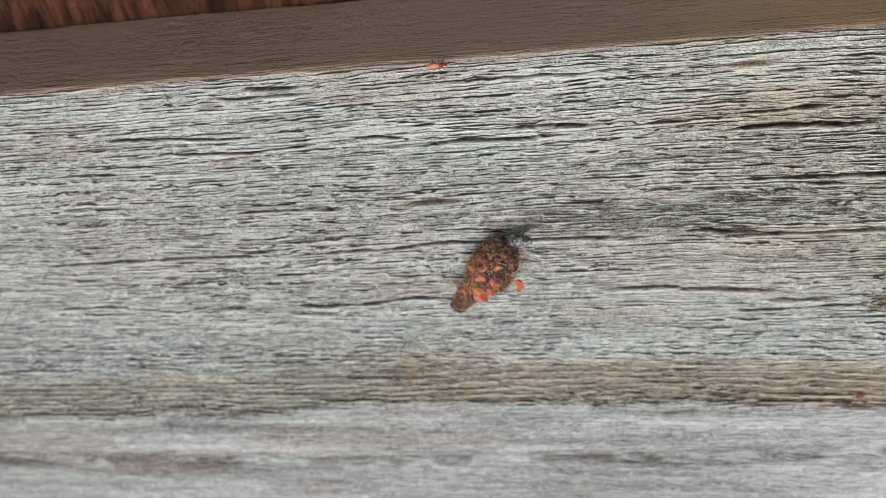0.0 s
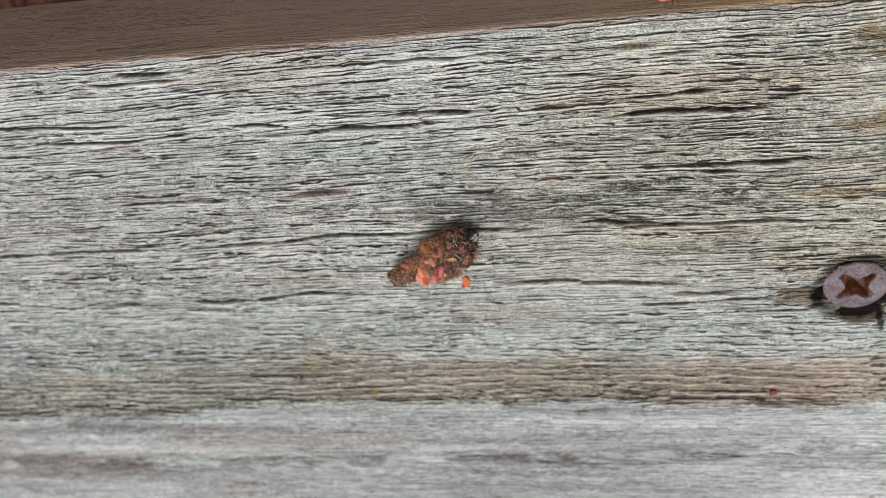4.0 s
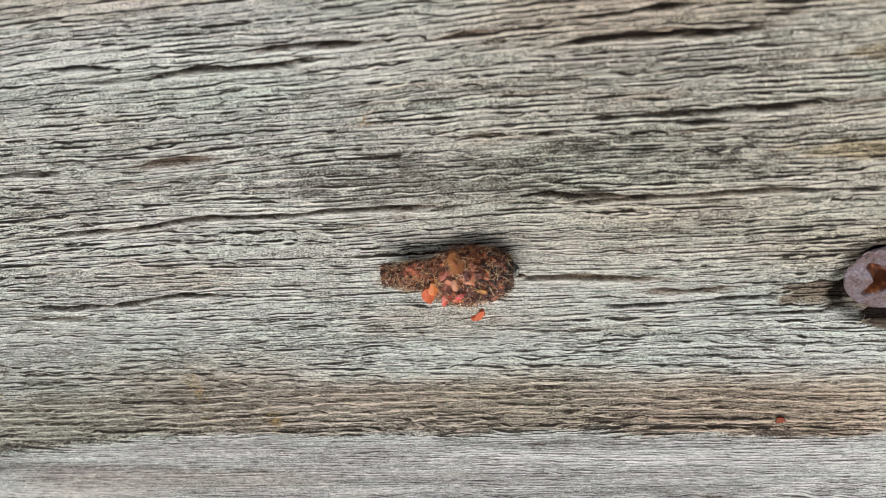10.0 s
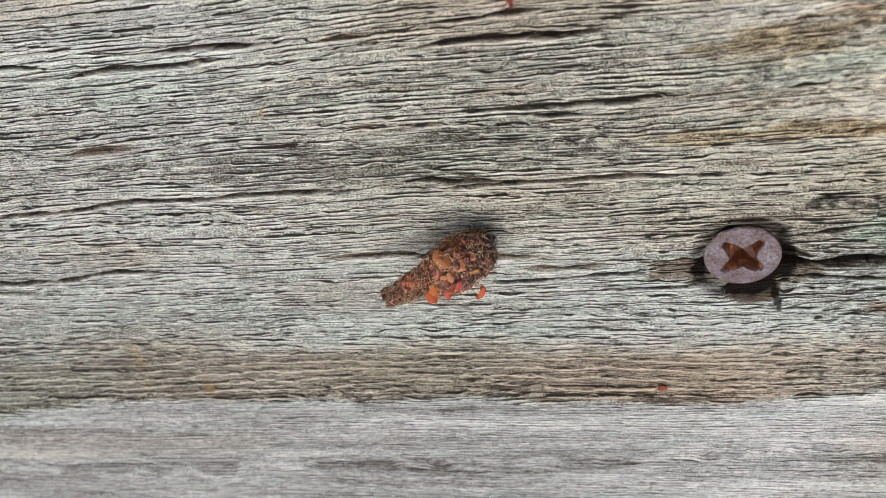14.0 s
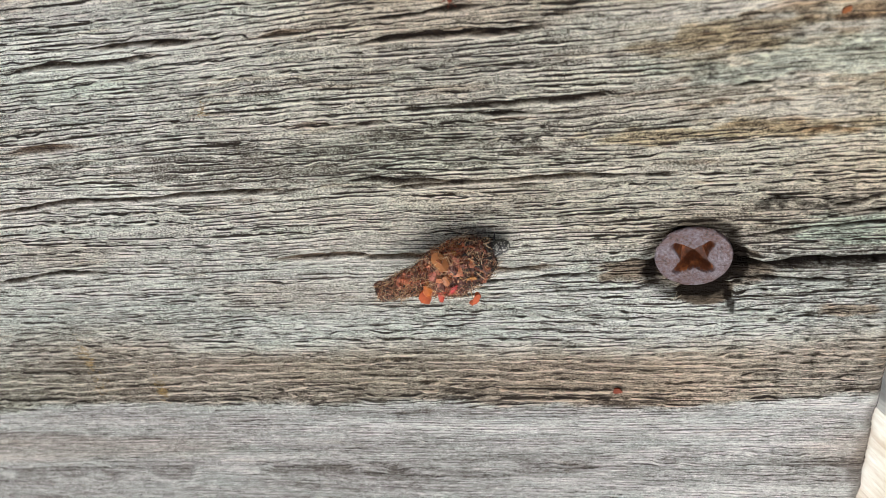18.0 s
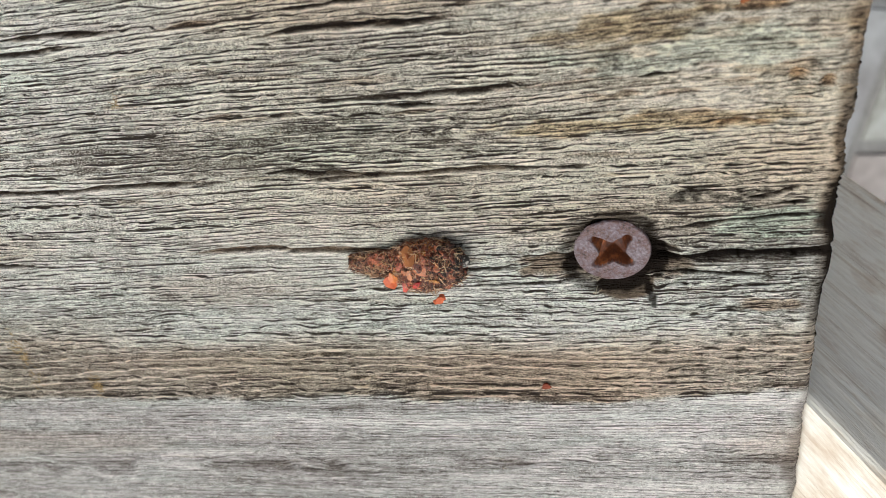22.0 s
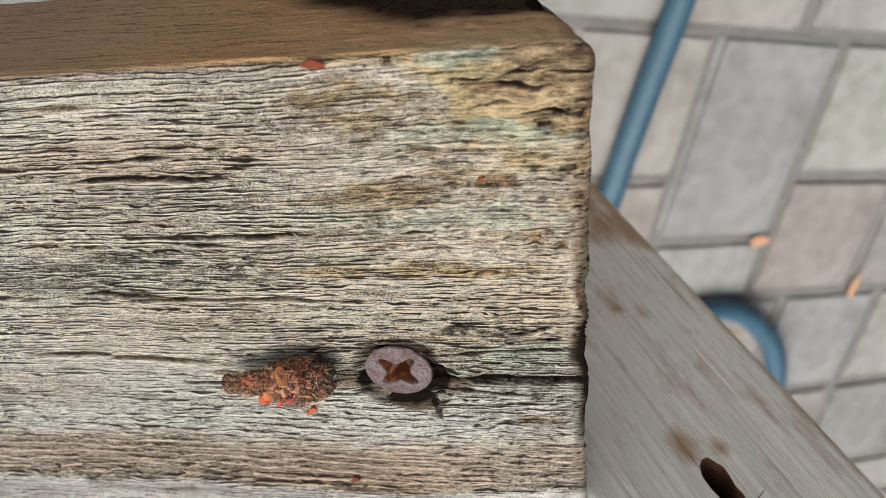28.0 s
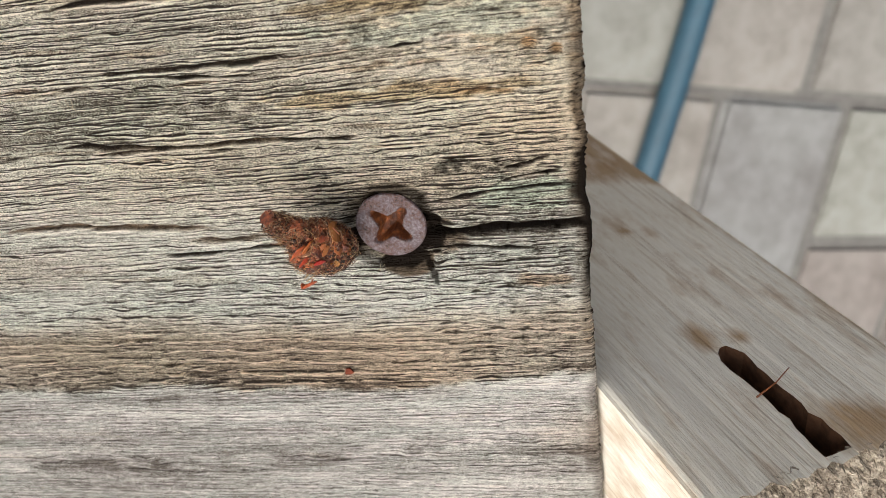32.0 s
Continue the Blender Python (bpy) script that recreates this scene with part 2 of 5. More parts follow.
# slot walls: brown wood with the recess's shade darkened into the colour
SLOT_SHADED = spotted("shaded_slot_wood", [(0.3, (0.03, 0.016, 0.010)), (0.7, (0.20, 0.10, 0.055))], 700, 0.8)
STEEL = spotted("weathered_screw_steel", [(0.37, (0.008, 0.005, 0.004)), (0.43, (0.075, 0.034, 0.026)), (0.51, (0.085, 0.062, 0.066)), (0.66, (0.175, 0.150, 0.163))], 3000, 0.30, 0.2, 0.0006)
RUST = spotted("rusty_screw_recess", [(0.36, (0.018, 0.006, 0.003)), (0.52, (0.095, 0.030, 0.011)), (0.68, (0.36, 0.125, 0.038))], 1500, 0.38, 0.0, 0.0003)
PAVER = spotted("paving_stone", [(0.30, (0.18, 0.168, 0.154)), (0.5, (0.26, 0.252, 0.238)), (0.70, (0.325, 0.320, 0.305))], 60, 0.9, depth=0.001, per_object=0.3, tints=[(0.0, (1.0, 0.93, 0.89)), (0.45, (0.98, 0.95, 0.92)), (0.7, (0.93, 0.96, 0.92)), (1.0, (0.92, 0.955, 0.985))])
SAND = spotted("joint_sand", [(0.3, (0.11, 0.105, 0.098)), (0.7, (0.20, 0.195, 0.18))], 300, 0.95, depth=0.001)
HOSE = spotted("blue_hose_rubber", [(0.3, (0.020, 0.058, 0.088)), (0.7, (0.035, 0.092, 0.135))], 90, 0.55, depth=0.0003)
CASE = spotted("silk_and_debris", [(0.36, (0.008, 0.004, 0.003)), (0.48, (0.085, 0.020, 0.008)), (0.64, (0.38, 0.10, 0.032))], 1500, 0.55, depth=0.0006)
FLAKE = spotted("rusty_bark_flake", [(0.25, (0.026, 0.008, 0.005)), (0.5, (0.17, 0.048, 0.015)), (0.75, (0.38, 0.125, 0.040))], 900, 0.7, depth=0.0002, per_object=0.8)
CHAR = spotted("blackish_debris", [(0.3, (0.006, 0.005, 0.005)), (0.6, (0.028, 0.022, 0.019)), (0.8, (0.10, 0.085, 0.075))], 1500, 0.6, depth=0.0002, per_object=1.0)
BEETLE_PALE = spotted("tan_beetle_shell", [(0.35, (0.24, 0.065, 0.022)), (0.65, (0.48, 0.20, 0.085))], 1200, 0.5, depth=0.0001)
BEETLE = spotted("red_brown_beetle_shell", [(0.3, (0.075, 0.017, 0.008)), (0.7, (0.21, 0.046, 0.018))], 1500, 0.75, depth=0.0001)
TAN = spotted("tan_leaf_flake", [(0.25, (0.15, 0.045, 0.012)), (0.7, (0.40, 0.14, 0.04))], 900, 0.5, depth=0.0002, per_object=0.4)
LEAF_PALE = spotted("pale_dry_leaf", [(0.3, (0.13, 0.045, 0.014)), (0.7, (0.32, 0.13, 0.042))], 500, 0.6, depth=0.0002)
RED = spotted("orange_red_petal", [(0.32, (0.17, 0.018, 0.006)), (0.66, (0.52, 0.080, 0.022))], 900, 0.4, depth=0.0003, per_object=0.3)
PINK = spotted("dry_pinkish_scrap", [(0.25, (0.18, 0.035, 0.014)), (0.7, (0.50, 0.12, 0.042))], 900, 0.6, depth=0.0003)
TWIG = spotted("brown_fibre", [(0.3, (0.07, 0.030, 0.014)), (0.7, (0.48, 0.27, 0.13))], 900, 0.5, depth=0.0001, per_object=1.5)


def mixed(name, stops, rough):
    """Loose bits, each of its own colour."""
    m, n, l, p = material(name)
    g = n.new("ShaderNodeNewGeometry")
    r = ramp(n, stops)
    l.new(g.outputs["Random Per Island"], r.inputs[0])
    f = noise_tex(n, l, 3000, 3)
    l.new(mix(n, l, 0.6, r.outputs[0], mix(n, l, 1.0, r.outputs[0], f.outputs[0], "MULTIPLY")), p.inputs["Base Color"])
    p.inputs["Roughness"].default_value = rough
    return m


CRUMB = mixed("red_brown_crumbs", [(0.0, (0.006, 0.004, 0.003)), (0.20, (0.05, 0.015, 0.008)), (0.42, (0.24, 0.052, 0.018)), (0.75, (0.60, 0.16, 0.040)), (1.0, (0.80, 0.50, 0.26))], 0.4)
HAIR = mixed("tan_plant_hairs", [(0.0, (0.02, 0.010, 0.006)), (0.40, (0.12, 0.040, 0.016)), (0.65, (0.42, 0.21, 0.085)), (0.85, (0.72, 0.48, 0.25)), (1.0, (0.86, 0.70, 0.46))], 0.35)
LARVA = spotted("black_spotted_larva", [(0.35, (0.012, 0.010, 0.008)), (0.50, (0.030, 0.026, 0.022)), (0.60, (0.42, 0.39, 0.33))], 3800, 0.5, depth=0.0001, detail=1)
FRAY = spotted("pale_frayed_fibre", [(0.3, (0.35, 0.28, 0.18)), (0.7, (0.65, 0.56, 0.40))], 900, 0.7, depth=0.0001)
TUFT = spotted("yellowish_dry_fibre", [(0.3, (0.26, 0.17, 0.06)), (0.7, (0.58, 0.42, 0.20))], 900, 0.7, depth=0.0001)
LEAF_BIT = spotted("orange_leaf_litter", [(0.3, (0.36, 0.19, 0.10)), (0.7, (0.50, 0.31, 0.19))], 200, 0.8)

CM = 0.01


def mesh_of(name, verts, faces, mat, smooth=False):
    me = bpy.data.meshes.new(name)
    me.from_pydata([tuple(v) for v in verts], [], faces)
    me.materials.append(mat)
    if smooth:
        me.polygons.foreach_set("use_smooth", [True] * len(me.polygons))
    me.update()
    return me


def part(name, bm, mat, parent, label=""):
    me = bpy.data.meshes.new(name)
    bm.to_mesh(me)
    bm.free()
    me.materials.append(mat)
    ob = new(name, me)
    ob.parent = parent
    return tagged(ob, label)


def stick(name, mat, parent, pts, r, sides=5, label=""):
    """A thin tapering rod through points, cm."""
    verts, faces = [], []
    for i, p in enumerate(pts):
        d = (pts[min(i + 1, len(pts) - 1)] - pts[max(i - 1, 0)]).normalized()
        q = d.to_track_quat("Z", "Y")
        rr = r * (1 - 0.5 * i / (len(pts) - 1))
        for k in range(sides):
            b = 2 * math.pi * k / sides
            verts.append((p + q @ Vector((rr * math.cos(b), rr * math.sin(b), 0))) * CM)
    for i in range(len(pts) - 1):
        for k in range(sides):
            m = (k + 1) % sides
            faces.append((i * sides + k, i * sides + m, (i + 1) * sides + m, (i + 1) * sides + k))
    faces += [tuple(range(sides))[::-1], tuple((len(pts) - 1) * sides + k for k in range(sides))]
    ob = new(name, mesh_of(name, verts, faces, mat, True))
    ob.parent = parent
    return tagged(ob, label)


# ---- the board ----


def vnoise(x, y, seed):
    """Smooth random values 0..1 on the plane."""
    table = np.random.RandomState(seed).rand(256, 256)
    xi, yi = np.floor(x).astype(int), np.floor(y).astype(int)
    fx, fy = x - xi, y - yi
    fx, fy = fx * fx * (3 - 2 * fx), fy * fy * (3 - 2 * fy)
    x0, x1, y0, y1 = xi % 256, (xi + 1) % 256, yi % 256, (yi + 1) % 256
    return (table[x0, y0] * (1 - fx) + table[x1, y0] * fx) * (1 - fy) + (table[x0, y1] * (1 - fx) + table[x1, y1] * fx) * fy


def smooth01(a, lo, hi):
    t = np.clip((a - lo) / (hi - lo), 0, 1)
    return t * t * (3 - 2 * t)


def blob(X, V, x, v, rx, rv, seed, rough=0.5):
    """A patch with a torn outline."""
    d = np.hypot((X - x) / rx, (V - v) / rv) + rough * (vnoise(X * 2.2, V * 5, seed) - 0.5) + rough * (vnoise(X * 6, V * 16, seed + 1) - 0.5)
    return smooth01(-d, -1.15, -0.55)


END_X, TOP_Y, LOW_Y, THICK = 2.28, 3.86, -5.95, 2.2


def board_profile():
    """Points round the cross-section: y, z, the normal's y and z, and the running length v."""
    pts, r = [], 0.13
    for z in np.linspace(-THICK, -r, 12):
        pts.append((LOW_Y, z, -1, 0))
    for a in np.linspace(90, 0, 7)[1:-1]:
        a = radians(a)
        pts.append((LOW_Y + r - r * math.sin(a), -r + r * math.cos(a), -math.sin(a), math.cos(a)))
    for y in np.concatenate([np.arange(LOW_Y + r, -4.6, 0.02), np.arange(-4.6, TOP_Y - r, 0.0068)]):
        pts.append((y, 0, 0, 1))
    for a in np.linspace(0, 90, 14)[:-1]:
        a = radians(a)
        pts.append((TOP_Y - r + r * math.sin(a), -r + r * math.cos(a), math.sin(a), math.cos(a)))
    for z in np.arange(-r, -THICK, -0.016):
        pts.append((TOP_Y, z, 1, 0))
    for y in np.linspace(TOP_Y - 0.02, LOW_Y + 0.02, 20):
        pts.append((y, -THICK, 0, -1))
    p = np.array(pts)
    v = np.where(p[:, 3] > 0.5, p[:, 0], np.where(p[:, 0] > 0, TOP_Y - p[:, 1], LOW_Y + p[:, 1]))
    return p, v


CRACKS = []
# half width and depth in cm, darkening for shade, dirt and shade, brown soil
KINDS = {"hair": (0.015, 0.07, 0.70, 0.75, 0.3), "check": (0.017, 0.07, 0.50, 0.40, 0.5), "split": (0.022, 0.11, 0.55, 0.22, 1.0), "lens": (0.038, 0.06, 0.36, 0.05, 1.0), "gap": (0.049, 0.26, 0.90, 0.98, 0.9)}


def crack(kind, *points):
    """A split along the grain through points (x, y) in cm."""
    CRACKS.append((KINDS[kind], points))


crack("lens", (-12.95, 3.17), (-12.37, 3.16))
crack("split", (-9.58, 3.39), (-8.96, 3.39), (-8.45, 3.44))
crack("check", (-10, 3.27), (-9.29, 3.29), (-8.52, 3.3))
crack("hair", (-11.77, 2.75), (-10.57, 2.73), (-9.52, 2.69))
crack("hair", (-11.41, 2.45), (-10.65, 2.48), (-9.66, 2.47), (-8.68, 2.55))
crack("hair", (-8.27, 2.63), (-7.42, 2.61))
crack("lens", (-10.35, 2.34), (-9.68, 2.4), (-9.43, 2.42))
crack("check", (-7.96, 2.45), (-7.35, 2.44))
crack("split", (-7.2, 2.46), (-6.99, 2.49), (-6.61, 2.53), (-6.32, 2.51), (-5.93, 2.52), (-5.45, 2.54))
crack("split", (-6.14, 2.64), (-5.7, 2.66), (-5.03, 2.66))
crack("lens", (-4.48, 2.61), (-4.11, 2.66), (-3.73, 2.67))
crack("check", (-3.95, 2.58), (-3.63, 2.59))
crack("lens", (-3.54, 3.38), (-3.14, 3.4), (-2.69, 3.41))
crack("check", (-2.94, 3.31), (-2.28, 3.29))
crack("check", (-3.55, 2.47), (-3.07, 2.53), (-2.38, 2.52), (-1.66, 2.49))
crack("hair", (-3.13, 2.74), (-2.66, 2.77), (-2.06, 2.78))
crack("hair", (-4.2, 3.11), (-3.38, 3.09))
crack("check", (-6.22, 3.39), (-5.45, 3.4), (-4.55, 3.44))
crack("lens", (-11.55, 1.44), (-10.96, 1.47))
crack("check", (-10.01, 1.45), (-8.41, 1.47))
crack("lens", (-7.78, 1.47), (-7.25, 1.53), (-6.64, 1.55))
crack("split", (-13.32, 0.53), (-12.36, 0.58), (-11.42, 0.6), (-10.49, 0.65), (-9.87, 0.64))
crack("lens", (-9.83, 0.63), (-9.3, 0.62))
crack("split", (-8.99, 0.67), (-8.15, 0.7), (-7.64, 0.73), (-7.2, 0.8), (-6.09, 0.79), (-5.73, 0.83), (-5.04, 0.83), (-4.49, 0.85))
crack("hair", (-4.6, 0.8), (-4.21, 0.81))
crack("split", (-3.75, 0.89), (-3.38, 0.91), (-2.68, 0.84), (-2.19, 0.83), (-1.46, 0.85), (-0.86, 0.81))
crack("hair", (-1.34, 0.87), (-0.17, 0.8))
crack("check", (-3.4, 0.81), (-2.56, 0.79))
crack("hair", (-2.02, 0.77), (-1.58, 0.76))
crack("lens", (-4.34, 1.59), (-4.08, 1.62), (-3.76, 1.63))
crack("check", (-3.72, 1.59), (-3.1, 1.6))
crack("hair", (-13.9, -0.39), (-12.51, -0.37), (-11.57, -0.48), (-10.98, -0.4))
crack("lens", (-10.89, -0.42), (-10.18, -0.4))
crack("lens", (-9.79, -0.54), (-8.79, -0.6))
crack("split", (-9.66, -0.38), (-8.57, -0.39), (-7.84, -0.28), (-7.05, -0.26))
crack("check", (-2.69, 2.55), (-2.13, 2.54), (-1.64, 2.51))
crack("check", (-3.07, 1.74), (-2.48, 1.75), (-1.9, 1.74), (-1.33, 1.74), (-0.77, 1.8))
crack("hair", (-2.37, 1.66), (-1.9, 1.65), (-1.16, 1.6))
crack("lens", (-2.26, 1.55), (-1.62, 1.57))
crack("hair", (-1.62, -0.77), (-1.03, -0.76), (-0.39, -0.73))
crack("hair", (-2.96, -0.57), (-2.28, -0.57), (-1.68, -0.53), (-0.91, -0.52))
crack("lens", (-5, -0.18), (-3.9, -0.13), (-2.85, -0.21), (-2.13, -0.22))
crack("lens", (-2.6, -0.39), (-2.01, -0.41), (-1.42, -0.37))
crack("hair", (0.21, 1.77), (0.69, 1.8))
crack("lens", (0.86, 1.22), (1.18, 1.25), (1.61, 1.22))
crack("hair", (1.23, 0.12), (1.51, 0.22), (2.01, 0.3))
crack("hair", (1.34, 0.33), (1.94, 0.44))
crack("check", (-2.34, 2.58), (-1.96, 2.53), (-1.44, 2.53))
crack("hair", (-1.53, 2.65), (-1.21, 2.65))
crack("check", (1.33, 3.54), (1.52, 3.52), (1.73, 3.47), (1.9, 3.52))
crack("hair", (1.45, 3.62), (1.7, 3.66), (1.95, 3.74))
crack("hair", (1.6, 3.22), (1.9, 3.24), (2.15, 3.15))
crack("split", (1.36, 3.51), (1.6, 3.55), (1.78, 3.48))
crack("check", (1.5, 3.64), (1.68, 3.69), (1.84, 3.77))
crack("hair", (1.88, 3.64), (2.28, 3.63))
crack("check", (1.2, 3.30), (1.45, 3.36), (1.62, 3.31))
crack("hair", (0.95, 3.62), (1.25, 3.60), (1.45, 3.72))
crack("gap", (0.4, -0.48), (0.9, -0.46), (1.34, -0.44), (1.8, -0.42), (2.3, -0.39))
crack("hair", (0.45, -0.05), (1.1, 0.05), (2.1, 0.12))
crack("hair", (0.55, -0.68), (1.1, -0.66), (1.7, -0.72))


def build_board(parent):
    prof, v = board_profile()
    xs = np.concatenate([np.arange(-34, -14.6, 0.25), np.arange(-14.6, END_X, 0.034), [END_X]])
    nx, nv = len(xs), len(v)
    X, V = np.meshgrid(xs, v, indexing="ij")
    grow = smooth01(V, -1.0, 3.9)
    skew = 0.028 * X * grow  # the grain climbs a little towards the board's end
    # grain: a slowly wandering ring coordinate, fine ridges on it
    G = V + 0.10 * (vnoise(X * 0.18, V * 0.7, 3) - 0.5) + 0.035 * (vnoise(X * 0.7, V * 3.0, 4) - 0.5) + 0.014 * (vnoise(X * 2.2, V * 10, 5) - 0.5)
    knot = np.exp(-(((X - 2.3) / 0.9) ** 2 + ((V - 3.45) / 0.45) ** 2))
    G = G - 0.05 * knot * np.sin(X * 6 + 5 * vnoise(X * 1.5, V * 2, 7))
    brink = np.interp(X, (-15, -10.5, -9.6, -7, -3, -0.7, 0.7, 1.8), (-3.12, -2.98, -2.76, -2.67, -2.65, -2.80, -2.63, -2.52))
    W = V - brink + 0.13 * (vnoise(X * 1.7, V * 0, 211) - 0.5) + 0.10 * (vnoise(X * 4.3, V * 2.5, 212) - 0.5)
    band = smooth01(W, -0.03, 0.08) * (1 - smooth01(W, 0.75, 1.35))  # open, coarse summer wood
    calm = 1 - smooth01(W, -0.08, 0.05)
    # brow: scallop shadows painted into the tone; cheek: pale lumps under them
    brow = np.exp(-(((W - 0.09) / 0.10) ** 2)) * smooth01(vnoise(X * 1.3, V * 2, 214), 0.25, 0.6)
    cheek = np.exp(-(((W + 0.10) / 0.09) ** 2)) * smooth01(vnoise(X * 2.1, V * 3, 215), 0.3, 0.7)
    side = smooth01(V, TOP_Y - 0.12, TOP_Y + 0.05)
    r1 = vnoise(X * 1.1, G * 19, 11)
    r2 = vnoise(X * 2.4, G * 34, 12)
    r3 = vnoise(X * 7.0, G * 55, 13)
    ridge = 1 - np.abs(2 * vnoise(X * 1.1, G * 9.5, 14) - 1)
    pits = smooth01(vnoise(X * 0.8, G * 14, 15) * 0.6 + vnoise(X * 2.2, G * 30, 16) * 0.4, 0.74, 0.80)
    lumps = vnoise(X * 0.5, V * 1.3, 17) - 0.5
    fine = 0.55 * r1 + 0.45 * r2

    def rings(freq, warp, seed, thin, keep):
        """Single checks between the growth rings: each starts, stops and thickens on its own. Also returns the crests between them."""
        ph = G * freq + warp * (vnoise(X * 0.5, V * freq * 0.14, seed) - 0.5) + 0.35 * (vnoise(X * 2.4, V * freq * 0.3, seed + 1) - 0.5) + 0.20 * (vnoise(X * 9.0, V * 6, seed + 5) - 0.5)
        line = np.floor(ph)
        off = np.abs(ph - line - 0.5)
        open_ = smooth01(vnoise(X * 0.45, line * 7.0, seed + 2) * 0.65 + vnoise(X * 1.6, line * 5.0, seed + 3) * 0.35, keep, keep + 0.12)
        width = thin * (0.35 + 0.8 * vnoise(X * 1.7, line * 3.0, seed + 4)) * (0.5 + 0.5 * open_)
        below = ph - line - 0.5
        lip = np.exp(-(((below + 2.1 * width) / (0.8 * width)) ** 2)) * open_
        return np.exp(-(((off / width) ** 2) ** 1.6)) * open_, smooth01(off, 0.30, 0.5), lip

    c1, _, lip1 = rings(7.5, 1.0, 81, 0.075, 0.50)
    c2, crest2, lip2 = rings(13.0, 1.1, 101, 0.10, 0.44)
    c3, crest3, _ = rings(21.0, 1.2, 121, 0.14, 0.40)
    c4, _, _ = rings(33.0, 1.5, 161, 0.22, 0.40)
    patchy = 1 - 0.55 * smooth01(vnoise(X * 0.5, V * 1.1, 90), 0.55, 0.78)
    rot = smooth01(X + 0.8 * (vnoise(X * 1.3, V * 2.5, 95) - 0.5), -1.6, 0.6) * smooth01(V + 0.5 * (vnoise(X * 1.6, V * 2, 96) - 0.5), 0.8, 2.0)
    ripple = smooth01(W, 0.2, 0.6) * (1 - smooth01(V, -1.25, -0.55)) * (1 - side)  # soft, close ripples
    mild = smooth01(V + 0.5 * (vnoise(X * 0.4, V * 1.5, 251) - 0.5), -1.3, -0.9) * (1 - smooth01(V + 0.4 * (vnoise(X * 0.5, V * 1.5, 252) - 0.5), -0.1, 0.25)) * (1 - smooth01(X, -2.2, -0.8))
    check = (1 - 0.6 * mild) * (1 - 0.65 * ripple) * (1 - 0.72 * rot) * np.maximum(np.maximum(c1, 0.9 * c2), np.maximum(0.75 * c3, 0.5 * c4)) * (1 - 0.8 * calm) * (1 - 0.75 * side) * patchy * (1 - 0.6 * band)
    lip = np.maximum(lip1, 0.8 * lip2) * (1 - 0.8 * calm) * (1 - 0.75 * side) * patchy * (1 - 0.5 * band) * (1 - 0.6 * rot)
    _, crest, _ = rings(8.0, 2.2, 141, 0.16, 0.15)
    h = 0.030 * (fine - 0.5) * (1 - 0.75 * calm) + 0.014 * (r3 - 0.5) + 0.04 * lumps - 0.03 * pits * (1 - 0.8 * calm) * (1 - side)
    h = h * (1 - 0.6 * side) + np.maximum(band, 0.6 * ripple) * (0.045 * (crest - 0.5) + 0.02 * (ridge - 0.5)) - 0.030 * check * (1 - 0.7 * smooth01(X, 1.7, 2.2)) + 0.012 * crest2 * (1 - calm) + 0.020 * lip + 0.014 * cheek - 0.02 * brow
    # tone also carries painted relief light: dark checks, bright lip below each
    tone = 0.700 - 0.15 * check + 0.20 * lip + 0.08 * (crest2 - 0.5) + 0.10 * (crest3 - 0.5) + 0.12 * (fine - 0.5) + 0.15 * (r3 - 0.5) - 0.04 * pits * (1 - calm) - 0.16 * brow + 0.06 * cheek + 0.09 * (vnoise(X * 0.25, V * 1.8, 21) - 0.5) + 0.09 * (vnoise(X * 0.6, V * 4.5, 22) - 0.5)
    tone += -0.075 * calm - 0.01 * band + 0.09 * calm * (vnoise(X * 0.33, V * 4.2, 24) - 0.5) + 0.13 * calm * (vnoise(X * 0.5, V * 7, 23) - 0.5) + np.maximum(band, 0.45 * ripple) * (0.46 * smooth01(crest, 0.72, 1.0) - 0.155)
    shelf = np.interp(X, (-15, -11.5, -7.4, -3.8, -1.4, 2), (-4.26, -4.21, -4.10, -3.97, -3.85, -3.75))
    ledge = np.exp(-(((V - shelf + 0.12 * (vnoise(X * 0.5, V * 0, 201) - 0.5)) / 0.22) ** 2))
    clump = smooth01(vnoise(X * 1.6, V * 5, 203) * 0.6 + vnoise(X * 4, V * 11, 204) * 0.4, 0.38, 0.62)
    h += ledge * 0.05 * (clump - 0.5)
    tone += ledge * (0.17 * (0.5 - clump) - 0.08)
    dark, soil, clear = np.zeros_like(h), np.zeros_like(h), np.zeros_like(h)
    for k, ((width, depth, darker, dirt_shade, earth), points) in enumerate(CRACKS):
        px, py = np.array(points).T
        c = np.where((xs > px[0] - 0.2) & (xs < px[-1] + 0.2))[0]
        xc, vc = X[c], V[c]
        mid = np.interp(xs[c], px, py)[:, None] - 0.028 * xc * smooth01(np.interp(xs[c], px, py)[:, None], -1.0, 3.9)
        mid = mid + 0.03 * (vnoise(xc * 2.5, xc * 0 + k, 31) - 0.5) + 0.02 * (vnoise(xc * 9, xc * 0 + k, 32) - 0.5)
        end = 0.5 if width > 0.03 and depth < 0.15 else 0.3
        taper = smooth01(xc, px[0] - 0.12, px[0] + end) * (1 if px[-1] > 2.25 else 1 - smooth01(xc, px[-1] - end, px[-1] + 0.12))
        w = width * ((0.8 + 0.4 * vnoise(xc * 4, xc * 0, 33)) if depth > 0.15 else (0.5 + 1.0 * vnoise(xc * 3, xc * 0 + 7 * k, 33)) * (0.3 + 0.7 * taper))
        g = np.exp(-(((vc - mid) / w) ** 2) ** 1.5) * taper
